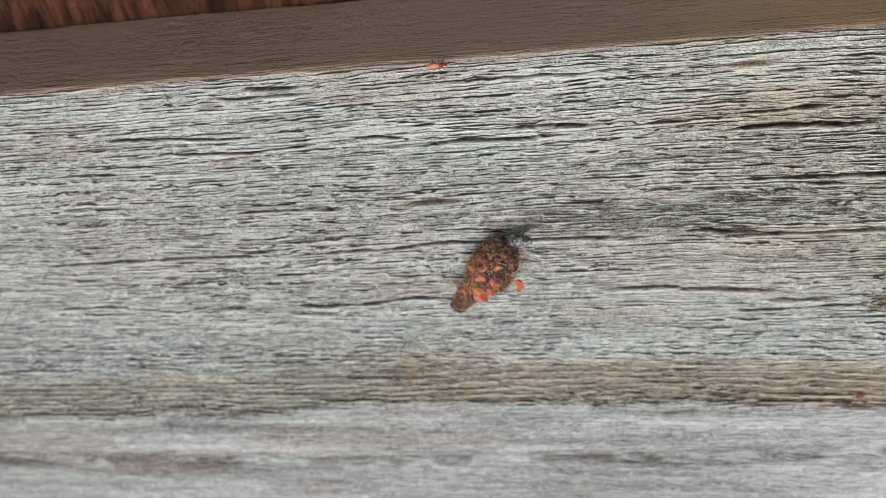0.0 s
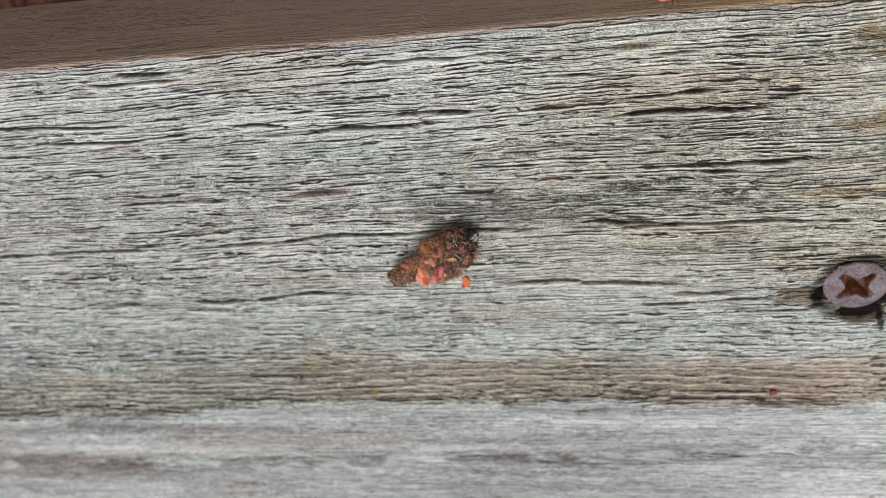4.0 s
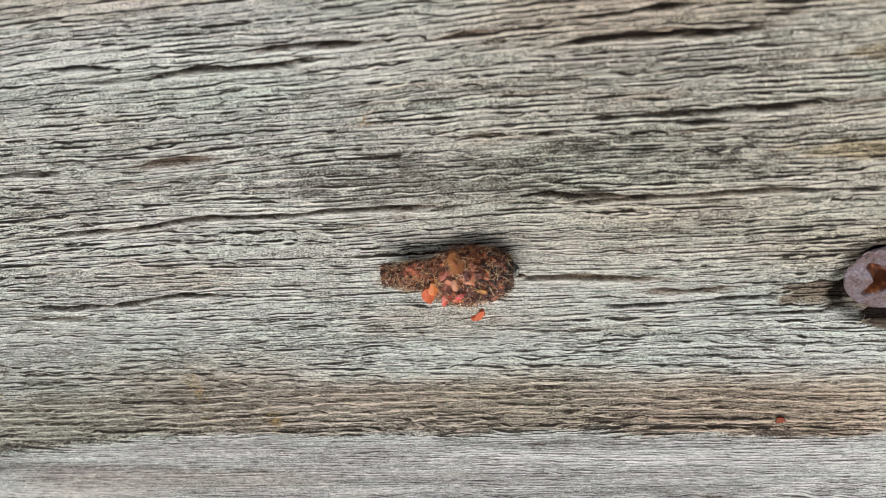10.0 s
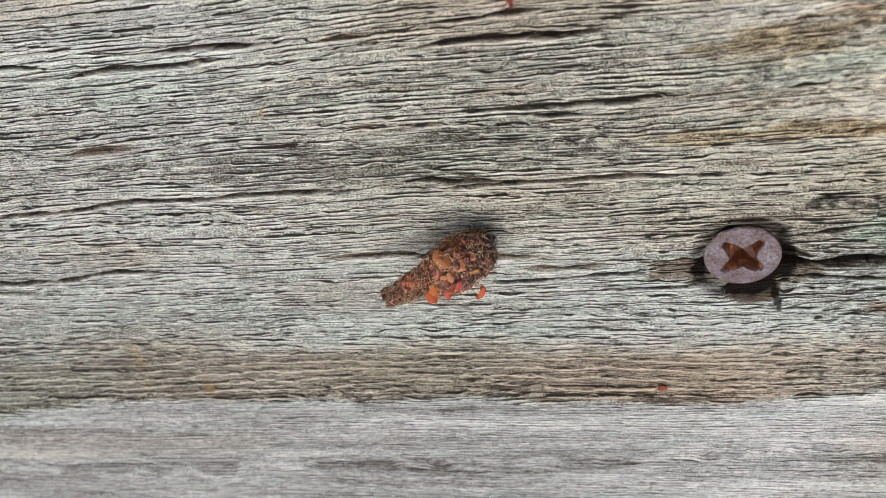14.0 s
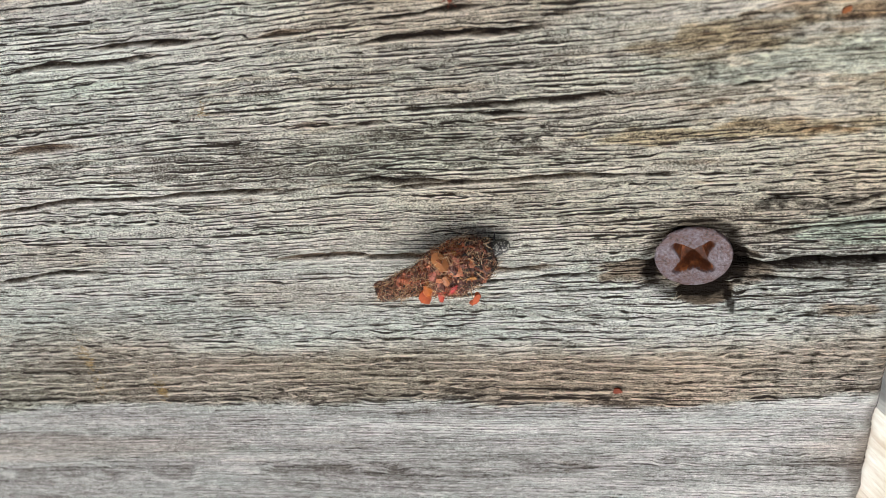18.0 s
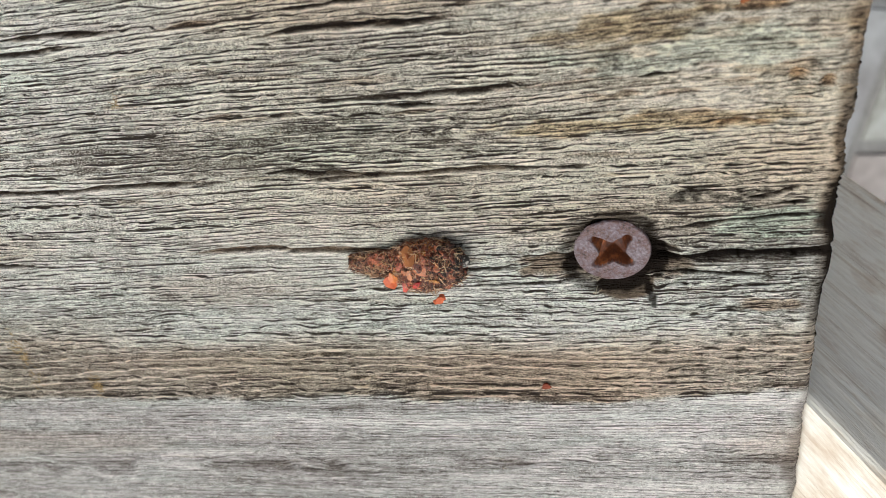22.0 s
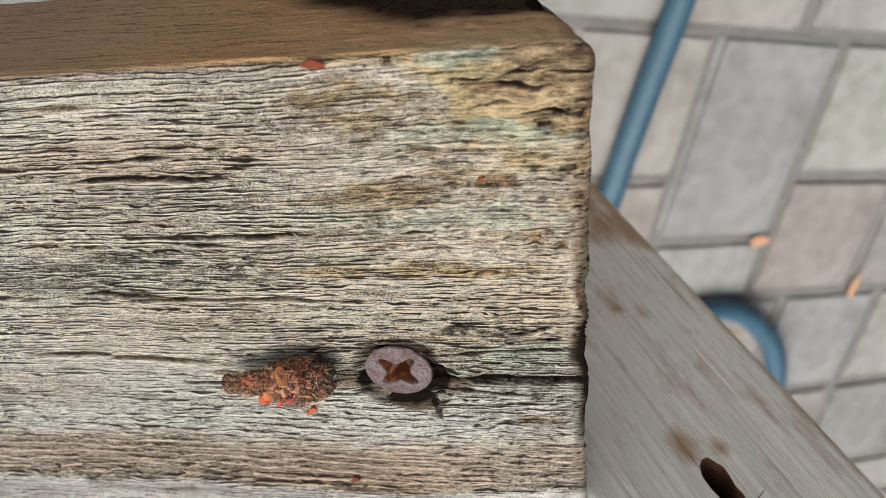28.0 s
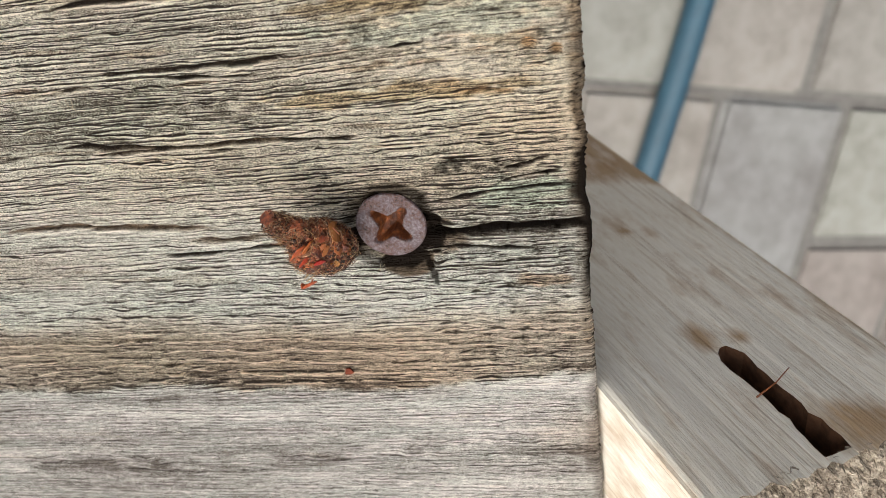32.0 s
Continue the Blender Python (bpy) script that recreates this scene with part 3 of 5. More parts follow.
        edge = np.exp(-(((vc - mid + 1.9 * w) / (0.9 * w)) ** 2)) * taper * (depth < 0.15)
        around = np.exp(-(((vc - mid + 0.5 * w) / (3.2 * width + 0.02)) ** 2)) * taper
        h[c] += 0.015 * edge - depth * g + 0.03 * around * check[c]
        # painted highlight on the lower lip, shade and dirt inside the split
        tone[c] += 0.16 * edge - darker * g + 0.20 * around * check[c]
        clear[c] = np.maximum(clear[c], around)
        dark[c] = np.maximum(dark[c], dirt_shade * g)
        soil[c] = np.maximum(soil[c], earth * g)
    crumb = vnoise(X * 2.2, G * 9.5, 97) * 0.55 + vnoise(X * 7, G * 24, 98) * 0.45
    rotpit = smooth01(vnoise(X * 1.5, G * 10, 99) * 0.6 + vnoise(X * 5.5, V * 18, 100) * 0.4, 0.64, 0.78)
    h += rot * (0.035 * (crumb - 0.5) - 0.03 * rotpit)
    burr = smooth01(X + 0.5 * (vnoise(X * 2, V * 3, 171) - 0.5), 0.9, 1.6) * smooth01(V + 0.4 * (vnoise(X * 2.5, V * 2.5, 173) - 0.5), 2.8, 3.3) * (1 - smooth01(V, TOP_Y, TOP_Y + 0.3))
    cross = np.exp(-(((X - 0.41 - 0.16 * (V - 3.6) - 0.10 * (vnoise(V * 5, V * 0, 175) - 0.5)) / 0.035) ** 2)) * smooth01(V, 3.2, 3.4) * (1 - smooth01(V, 3.8, 3.95)) * smooth01(vnoise(X * 0, V * 6, 176), 0.25, 0.55)
    h -= 0.05 * cross + 0.04 * burr * smooth01(vnoise(X * 3.2, V * 4.5, 177), 0.58, 0.72)
    tone += rot * (0.36 * (crumb - 0.5) - 0.08 * rotpit - 0.02) - 0.02 * burr - 0.03 * rot * smooth01(V, 2.9, 3.3) + 0.40 * check * burr - 0.40 * cross - 0.10 * burr * smooth01(vnoise(X * 3.2, V * 4.5, 177), 0.58, 0.72) + 0.22 * rot * (vnoise(X * 11, V * 26, 178) - 0.5)
    h *= 1 - 0.8 * smooth01(X, END_X - 0.28, END_X - 0.05)
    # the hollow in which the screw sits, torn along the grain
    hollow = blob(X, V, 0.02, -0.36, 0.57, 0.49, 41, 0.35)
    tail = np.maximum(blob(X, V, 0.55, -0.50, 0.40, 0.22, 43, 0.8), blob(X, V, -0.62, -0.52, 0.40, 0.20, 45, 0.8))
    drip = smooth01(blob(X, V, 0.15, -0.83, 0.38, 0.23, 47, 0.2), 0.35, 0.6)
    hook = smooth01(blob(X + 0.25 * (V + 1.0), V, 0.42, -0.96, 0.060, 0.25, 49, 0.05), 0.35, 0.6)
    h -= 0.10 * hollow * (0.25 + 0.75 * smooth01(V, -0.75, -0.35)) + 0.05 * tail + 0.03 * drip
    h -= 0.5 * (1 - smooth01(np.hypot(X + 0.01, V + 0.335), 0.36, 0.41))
    pocket = smooth01(blob(X, V, 0.50, -0.46, 0.13, 0.28, 197, 0.35), 0.3, 0.7)
    h -= 0.04 * pocket
    holes = np.maximum(blob(X, V, 1.74, 1.68, 0.10, 0.075, 91, 0.4), blob(X, V, 2.02, 1.60, 0.075, 0.07, 93, 0.4))
    h -= 0.09 * holes
    rim = smooth01(X + 0.10 * (vnoise(X * 9, V * 5, 60) - 0.5) + 0.10 * (vnoise(X * 0, V * 1.6, 61) - 0.5), END_X - 0.20, END_X - 0.06) * (0.65 + 0.35 * smooth01(vnoise(X * 2, V * 0.9, 62), 0.3, 0.6)) * (0.35 + 0.65 * smooth01(V, -1.9, -0.7))
    # stains and growth, with some shade painted in among them
    rough_n = vnoise(X * 1.6, V * 6, 51)
    torn = smooth01(vnoise(X * 1.8, V * 7, 181) * 0.6 + vnoise(X * 6, V * 22, 182) * 0.4, 0.42, 0.60)
    brown = 0.08 * calm + (0.40 + 0.22 * smooth01(X, -6.5, -4.0)) * band * (0.55 + 0.45 * vnoise(X * 0.35, V * 3, 52)) * (1 - 0.4 * smooth01(X, -0.5, 1.5)) + 0.25 * smooth01(vnoise(X * 0.4, V * 1.4, 53), 0.55, 0.85) + 1.0 * side
    brown += 0.4 * rot * rotpit + 0.8 * blob(X, V, 1.72, -1.15, 0.35, 0.10, 151, 0.8) + 0.9 * holes + 1.0 * drip + 0.8 * tail + 0.8 * hollow + soil + 0.2 * pits * (1 - calm) + 0.8 * cross + 0.5 * burr + 0.6 * rim
    ochre = 0.05 * (1 - calm) + 0.16 * band + 0.10 * np.exp(-(((V - 0.3) / 1.3) ** 2)) + 0.07 * smooth01(V, 0.2, 1.5) + 0.16 * smooth01(V, -0.7, 0.4) * smooth01(X, -6.5, -3.0) + 0.15 * torn * smooth01(X + 1.2 * (rough_n - 0.5), -2.0, 0.8) * smooth01(V, 0.9, 2.2) * (1 - 0.3 * side) + 0.06 * smooth01(X, -2.0, 2.0) * smooth01(V, 0.1, 1.0) + 1.0 * burr
    edge = np.exp(-(((V - TOP_Y + 0.02) / 0.09) ** 2))
    amber = smooth01(X + 0.7 * (vnoise(X * 1.4, V * 2.4, 221) - 0.5) + 0.4 * (V - 3.4), 0.55, 1.35) * smooth01(V + 0.3 * (rough_n - 0.5), 2.7, 3.2)
    ochre += 0.9 * amber * (1 - 0.3 * side)
    brown = (brown + 0.10 * amber) * (1 - 0.35 * side * smooth01(X, -1.5, 0.5) * (1 - smooth01(V, TOP_Y + 0.3, TOP_Y + 0.6)))
    tone += (0.02 - 0.12 * smooth01(vnoise(X * 3.0, V * 6, 223), 0.5, 0.75)) * amber * (1 - side)
    near_end = smooth01(X + 0.3 * (rough_n - 0.5), 1.55, 2.1) * smooth01(V, 1.5, 2.1) * (1 - side)
    tone -= 0.11 * near_end
    ochre += 0.05 * near_end
    for bx, bv, rx, rv, k in ((0.1, 2.26, 0.75, 0.16, 55), (0.2, 1.27, 1.3, 0.10, 185), (-0.2, 3.45, 0.6, 0.12, 187), (0.1, 3.15, 0.35, 0.20, 189), (1.75, 2.66, 0.3, 0.09, 191)):
        b = blob(X, V, bx, bv, rx, rv, k, 0.9)
        ochre += 0.34 * b
        brown += 0.12 * b
        tone -= 0.10 * b
    ochre += side * (0.40 * smooth01(X, -5, 0) + 0.12 * vnoise(X * 0.6, V * 5, 54))
    ochre = ochre * (1 - 0.8 * side * (1 - smooth01(X, -5, -1)))
    ochre = ochre * (1 - 0.75 * edge * (1 - smooth01(X, -2, 0.5)))
    mould_shade = 0.75 * blob(X, V, 1.25, 0.38, 0.85, 0.12, 57, 1.2) * smooth01(vnoise(X * 14, V * 22, 58), 0.35, 0.62)
    mould_shade += 0.5 * smooth01(vnoise(X * 20, V * 30, 59), 0.82, 0.92) * smooth01(X, -1.5, 1.5) * (1 - side)
    mould_shade += 0.7 * np.maximum(rot, smooth01(X, 0.4, 1.4) * (1 - side) * (1 - calm)) * smooth01(vnoise(X * 15, V * 38, 227) * 0.6 + vnoise(X * 26, V * 70, 228) * 0.4, 0.66, 0.76) * (1 - 0.8 * side) * (1 - 0.7 * amber)
    moss = smooth01(vnoise(X * 16, V * 20, 225), 0.60, 0.74)
    for bx, bv, rx, rv, k in ((2.02, 3.20, 0.26, 0.12, 231), (1.83, 3.06, 0.10, 0.14, 233), (2.08, 2.53, 0.15, 0.09, 235), (1.70, 2.57, 0.16, 0.06, 237), (1.95, 3.66, 0.07, 0.09, 239)):
        b = blob(X, V, bx, bv, rx, rv, k, 0.7)
        mould_shade += 0.8 * b * moss
        ochre += 0.3 * b
        tone -= 0.08 * b
    scab = blob(X, V, 1.35, 2.42, 0.26, 0.10, 241, 0.9)
    brown += 0.7 * scab
    tone -= 0.16 * scab
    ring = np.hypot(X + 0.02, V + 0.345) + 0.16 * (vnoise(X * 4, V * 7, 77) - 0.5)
    # ring and hollow: gap's shade blackened in; tail: dirt plus the case's shadow
    mould_shade += (0.62 + 0.28 * smooth01(X - 0.5 * (V + 0.34), -0.25, 0.25)) * (1 - smooth01(np.abs(ring - 0.49), 0.03, 0.13)) + 0.75 * rim * (1 - smooth01(V, 1.2, 2.2)) + 0.40 * rim + dark + 0.60 * hollow + 0.45 * tail + 0.70 * drip + 0.9 * hook + 0.5 * pocket
    mould_shade += 0.95 * side * smooth01(X + 1.7 * (V - TOP_Y - 1.0) - 0.3 * rough_n, -0.6, 0.3) * smooth01(V - 0.25 * rough_n, TOP_Y + 0.42, TOP_Y + 0.80)
    green = 0.10 * burr + 0.15 * amber + 0.6 * blob(X, V, 1.0, 2.98, 0.8, 0.13, 63, 1.2) + 0.42 * blob(X, V, 1.1, 1.97, 1.2, 0.16, 65, 1.2) + 0.6 * blob(X, V, 1.2, 3.82, 0.5, 0.12, 193, 1.0) + 0.7 * blob(X, V, 1.75, 0.0, 0.65, 0.22, 195, 0.8) + 0.15 * (1 - smooth01(V, -0.8, 0.4)) * (1 - side) * (1 - 0.9 * band) * (1 - calm) + 0.3 * smooth01(vnoise(X * 0.3, V * 0.8, 67), 0.5, 0.9) * (1 - side) * (1 - smooth01(X, -4.0, -1.0)) * (1 - 0.8 * calm)
    # side face lightened for missing sun, its sunlit top edge darkened, in tone only
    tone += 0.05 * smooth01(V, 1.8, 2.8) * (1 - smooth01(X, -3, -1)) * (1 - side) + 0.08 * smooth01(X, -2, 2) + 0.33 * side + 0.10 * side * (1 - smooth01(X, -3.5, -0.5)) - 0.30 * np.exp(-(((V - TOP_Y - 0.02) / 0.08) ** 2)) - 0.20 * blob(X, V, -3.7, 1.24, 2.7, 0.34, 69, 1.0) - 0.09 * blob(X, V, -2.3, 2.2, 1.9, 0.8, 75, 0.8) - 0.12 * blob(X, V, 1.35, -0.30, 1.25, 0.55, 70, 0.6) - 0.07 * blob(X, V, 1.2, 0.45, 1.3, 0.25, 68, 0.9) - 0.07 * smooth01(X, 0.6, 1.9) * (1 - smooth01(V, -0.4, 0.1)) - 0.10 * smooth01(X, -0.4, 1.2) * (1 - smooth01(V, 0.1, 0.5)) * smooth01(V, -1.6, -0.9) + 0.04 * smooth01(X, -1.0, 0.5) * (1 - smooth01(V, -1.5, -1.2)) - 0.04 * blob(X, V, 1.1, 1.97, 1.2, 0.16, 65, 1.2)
    # ragged end
    rag = (0.06 * (vnoise(X * 0, V * 3.0, 71) - 0.5) + 0.012 * (vnoise(X * 0, V * 9, 72) - 0.5) + 0.035 * (vnoise(X * 0, V * 40, 74) - 0.5) * vnoise(X * 0, V * 3, 213)) * smooth01(X, 1.6, END_X)
    corner = -0.06 * smooth01(V, 2.0, 3.5) * smooth01(X, 0.9, END_X)
    h -= 0.05 * smooth01(X, END_X - 0.06, END_X) ** 2
    # lay it out
    Y0, Z0, NY, NZ = (np.broadcast_to(prof[:, k], (nx, nv)) for k in range(4))
    h = np.where(NZ < -0.5, 0.0, h)
    PX = X + rag - corner + 0.5 * Z0 * smooth01(X, 0.2, END_X)
    PY = Y0 + skew * (Y0 > -1) + h * NY
    PZ = Z0 + h * NZ
    verts = np.stack([PX, PY, PZ], -1)
    # the plumb-cut end: rows that go down from the rim
    last = verts[-1]
    caps = []
    for k in range(1, 13):
        z = last[:, 2] + (-THICK - last[:, 2]) * k / 12
        jag = 0.03 * (vnoise(v * 5 + k, v * 0 + k * 0.7, 73) - 0.5)
        caps.append(np.stack([last[:, 0] + 0.5 * (z - last[:, 2]) + jag, last[:, 1], z], -1))
    verts = np.concatenate([verts, np.stack(caps)], 0)
    n0, n1 = verts.shape[:2]
    idx = np.arange(n0 * n1).reshape(n0, n1)
    nxt = np.roll(idx, -1, axis=1)
    quads = np.stack([idx[:-1], idx[1:], nxt[1:], nxt[:-1]], -1).reshape(-1, 4)
    me = bpy.data.meshes.new("board")
    me.vertices.add(n0 * n1)
    me.vertices.foreach_set("co", (verts * CM).astype(np.float32).ravel())
    me.loops.add(quads.size)
    me.loops.foreach_set("vertex_index", quads.astype(np.int32).ravel())
    me.polygons.add(len(quads))
    me.polygons.foreach_set("loop_start", np.arange(0, quads.size, 4, dtype=np.int32))
    me.polygons.foreach_set("use_smooth", np.ones(len(quads), bool))
    me.update(calc_edges=True)
    me.validate()

    def over(a, cap):
        return np.concatenate([np.clip(a, 0, 1), np.broadcast_to(cap, (12, nv))], 0).astype(np.float32)

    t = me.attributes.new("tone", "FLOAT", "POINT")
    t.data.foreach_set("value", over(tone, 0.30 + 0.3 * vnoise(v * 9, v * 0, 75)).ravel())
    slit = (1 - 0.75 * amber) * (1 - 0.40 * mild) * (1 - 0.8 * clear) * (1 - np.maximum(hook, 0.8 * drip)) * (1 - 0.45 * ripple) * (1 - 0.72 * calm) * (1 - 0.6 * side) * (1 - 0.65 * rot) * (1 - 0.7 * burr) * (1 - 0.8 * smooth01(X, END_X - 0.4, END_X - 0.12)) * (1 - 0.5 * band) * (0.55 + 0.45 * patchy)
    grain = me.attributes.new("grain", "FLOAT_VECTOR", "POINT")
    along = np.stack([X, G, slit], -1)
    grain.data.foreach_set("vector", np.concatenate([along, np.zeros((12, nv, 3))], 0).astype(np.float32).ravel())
    wear_shade = me.attributes.new("wear_shade", "FLOAT_COLOR", "POINT")
    cols = np.stack([over(brown, 0.6), over(ochre, 0.1), over(mould_shade, 0.45), over(green, 0.0)], -1)
    wear_shade.data.foreach_set("color", cols.ravel())
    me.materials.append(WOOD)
    ob = new("board", me)
    ob.parent = parent
    return tagged(ob, "weathered silver-grey board with open grain")


bench = new("garden_bench")
bench.matrix_world = BOARD
tagged(bench, "weathered grey wooden garden bench standing on paving", "bench")
build_board(bench)

# ---- the post: upright beside the board's end ----
POST_UP = Vector((0.4587, -0.0295, 0.8881)).normalized()  # straight up, in the board's space
POST_X = Vector((0.8881, 0.0, -0.4587)).normalized()
POST_Y = POST_UP.cross(POST_X).normalized()
POST_AT = POST_X * 2.12 + Vector((0, -2.80, 0))  # foot of the edge next to the board, level with its face


def post_space(a, b, c):
    """a: across, b: away from the board's face side, c: up the post; cm."""
    return Vector((c, a, -b)) * CM


POST_POSE = Matrix((POST_UP, POST_X, POST_Y)).transposed().to_4x4()
POST_POSE.translation = POST_AT * CM


def build_post(parent):
    W, D, TOPC, BOT = 3.62, 4.4, 3.30, -36.0
    slot_a0, slot_a1, slot_c0, slot_c1, slot_d = 1.60, 1.94, 1.0, 3.18, 1.3
    # front face with the slot cut through it, as a grid
    as_ = sorted(set(np.round(np.concatenate([np.linspace(0, W, 40), [slot_a0, slot_a1]]), 4)))
    cs = sorted(set(np.round(np.concatenate([np.linspace(BOT, -14, 12), np.linspace(-14, TOPC, 110), [slot_c0, slot_c1]]), 4)))
    cs = [c for c in cs if c <= TOPC]
    verts, faces, at = [], [], {}

    def bent(a, b, c):
        n = noise.noise(Vector((a * 6, b * 6, c * 0.5))) * 0.022 + noise.noise(Vector((a * 2, b * 2, c * 0.25))) * 0.03
        if c > TOPC - 0.02:
            n += 0.03 * noise.noise(Vector((a * 14, b * 14, 3)))
        edge = 0.07 * (max(0, 1 - min(a, W - a) / 0.12) ** 2) if b < 0.01 else 0
        da = 0.0
        if slot_c0 - 0.01 <= c <= slot_c1 + 0.01 and slot_a0 - 0.01 <= a <= slot_a1 + 0.01:
            end = max(0, 1 - (c - slot_c0) / 0.22) ** 2
            da = (0.5 * (slot_a0 + slot_a1) - a) * (0.75 * end) + 0.055 * noise.noise(Vector((a * 3, 0.5, c * 2.3))) + 0.05 * noise.noise(Vector((a * 3, 4.5, c * 9)))
        return post_space(a + n + da, b + n * (1 if b < 0.01 else 0) + edge, c + (n * 3 if c > TOPC - 0.02 else 0))

    def vert(a, b, c):
        key = (round(a, 4), round(b, 4), round(c, 4))
        if key not in at:
            at[key] = len(verts)
            verts.append(bent(a, b, c))
        return at[key]

    for a0, a1 in zip(as_, as_[1:]):
        for c0, c1 in zip(cs, cs[1:]):
            if a0 >= slot_a0 - 1e-4 and a1 <= slot_a1 + 1e-4 and c0 >= slot_c0 - 1e-4 and c1 <= slot_c1 + 1e-4:
                continue
            faces.append([vert(a0, 0, c0), vert(a1, 0, c0), vert(a1, 0, c1), vert(a0, 0, c1)])
    bs = list(np.linspace(0, D, 16))
    for b0, b1 in zip(bs, bs[1:]):
        for c0, c1 in zip(cs, cs[1:]):
            faces.append([vert(0, b0, c0), vert(0, b0, c1), vert(0, b1, c1), vert(0, b1, c0)])
            faces.append([vert(W, b0, c0), vert(W, b1, c0), vert(W, b1, c1), vert(W, b0, c1)])
    faces.append([vert(0, D, BOT), vert(0, D, TOPC), vert(W, D, TOPC), vert(W, D, BOT)])
    me = mesh_of("post", verts, faces, POST_WOOD)
    pc, pa, pb = (np.array([k[i] for k in at]) for i in (2, 0, 1))
    def spot(a, c, ra, rc, much):
        return much * np.exp(-(((pa - a) / ra) ** 2 + ((pc - c) / rc) ** 2))

    brown = 1.1 * smooth01(pc, -8.2, -6.6) * (1 - smooth01(pc - 0.55 * (pa - 2.9), -4.1, -3.5)) * smooth01(pa, 1.8, 2.4) + spot(1.32, -3.8, 0.20, 0.9, 1.3) + spot(0.8, -2.0, 0.2, 1.0, 0.8)
    brown += spot(2.2, -2.28, 0.10, 0.15, 1.2) + spot(2.5, -1.98, 0.13, 0.22, 1.3) + spot(3.1, 0.45, 0.12, 0.45, 1.1) + spot(1.62, 0.75, 0.22, 0.30, 1.2) + spot(2.1, 0.92, 0.14, 0.2, 1.4)
    brown += spot(2.5, -0.4, 0.7, 0.35, 0.35) + spot(2.8, -2.6, 0.5, 0.3, 0.4) + 0.9 * smooth01(pa, 3.40, 3.58) + 1.0 * smooth01(pc - 0.5 * np.abs(pa - 2.2), 2.25, 2.7) * smooth01(pa, 1.7, 2.0)
    brown += spot(0.25, -1.0, 0.22, 1.2, 0.8)
    brown -= 0.5 * smooth01(pb, 0.1, 0.3) * (pa > 0.05)
    # face towards the board: brown streaks, plus an even darkening against strong sun
    brown += (pa < 0.05) * (0.35 + 0.9 * np.exp(-(((pc - 0.3) / 0.35) ** 2)) + 0.25 * smooth01(pb, 0.2, 1.0))
    me.attributes.new("stain_shade", "FLOAT", "POINT").data.foreach_set("value", brown.astype(np.float32))
    ob = new("post", me)
    ob.parent = parent
    ob.matrix_basis = POST_POSE
    tagged(ob, "pale grey weathered upright post")
    # slot walls, as uneven as the cut in the face
    sv, sf = [], []
    ring_c = [c for c in cs if slot_c0 - 1e-4 <= c <= slot_c1 + 1e-4]
    loop = [(slot_a0, c) for c in ring_c] + [(slot_a1, c) for c in reversed(ring_c)]
    for b in (0.004, 0.3, 0.7, slot_d):
        for a, c in loop:
            sv.append(bent(a, 0 if b < 0.01 else b, c) - Vector((0, 0, b * CM if b < 0.01 else 0)))
    n = len(loop)
    for k in range(3):
        for i in range(n):
            j = (i + 1) % n
            sf.append((k * n + i, k * n + j, (k + 1) * n + j, (k + 1) * n + i))
    sf.append(tuple(3 * n + i for i in range(n)))
    slot = new("slot", mesh_of("slot", sv, sf, SLOT_SHADED))
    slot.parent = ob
    tagged(slot, "mortise slot cut into the post, brown walls darkened for shade")
    stick("straw", TAN, ob, [Vector((2.05, 1.52, 0.03)), Vector((1.98, 1.85, 0.08)), Vector((1.84, 2.15, 0.10))], 0.013)
    # frayed top
    rv, rf = [], []
    na, nb = 110, 110
    for i in range(na + 1):
        for j in range(nb + 1):
            a, b = W * i / na, D * j / nb
            c = TOPC + 0.06 * noise.noise(Vector((a * 12, b * 8, 1))) + 0.05 * noise.noise(Vector((a * 3, b * 3, 4))) + 0.10 * random.random() - 0.04
            edge = min(a, W - a, b, D - b)
            c -= 0.12 * max(0, 1 - edge / 0.15)
            rv.append(post_space(a, b, c))
    for i in range(na):
        for j in range(nb):
            k = i * (nb + 1) + j
            rf.append((k, k + nb + 1, k + nb + 2, k + 1))
    top = new("post_end", mesh_of("post_end", rv, rf, END_WOOD))
    top.parent = ob
    tagged(top, "rough frayed end grain")


build_post(bench)


def build_rail(parent):
    """Dark cross rail under the board's far part."""
    verts, faces = [], []
    nl, nw = 70, 40
    for i in range(nl + 1):
        for j in range(nw + 1):
            y = -4.5 + 13.5 * i / nl
            x = -17.2 + 8.8 * j / nw
            z = -THICK - 0.02 - 0.14 * abs(noise.noise(Vector((x * 2.2, y * 0.35, 2)))) - 0.05 * random.random()
            verts.append((x * CM, y * CM, z * CM))
    for i in range(nl):
        for j in range(nw):
            k = i * (nw + 1) + j
            faces.append((k, k + 1, k + nw + 2, k + nw + 1))
    n = len(verts)
    for x, y in ((-17.2, -4.5), (-8.4, -4.5), (-8.4, 9.0), (-17.2, 9.0)):
        for z in (-THICK - 0.05, -THICK - 3.2):
            verts.append((x * CM, y * CM, z * CM))
    for k in range(4):
        a, b = n + 2 * k, n + 2 * ((k + 1) % 4)
        faces.append((a, a + 1, b + 1, b))
    faces.append((n + 1, n + 7, n + 5, n + 3))
    ob = new("cross_rail", mesh_of("cross_rail", verts, faces, RAIL_WOOD))
    ob.parent = parent
    tagged(ob, "dark red-brown rough cross rail")


build_rail(bench)

# ---- the screw ----


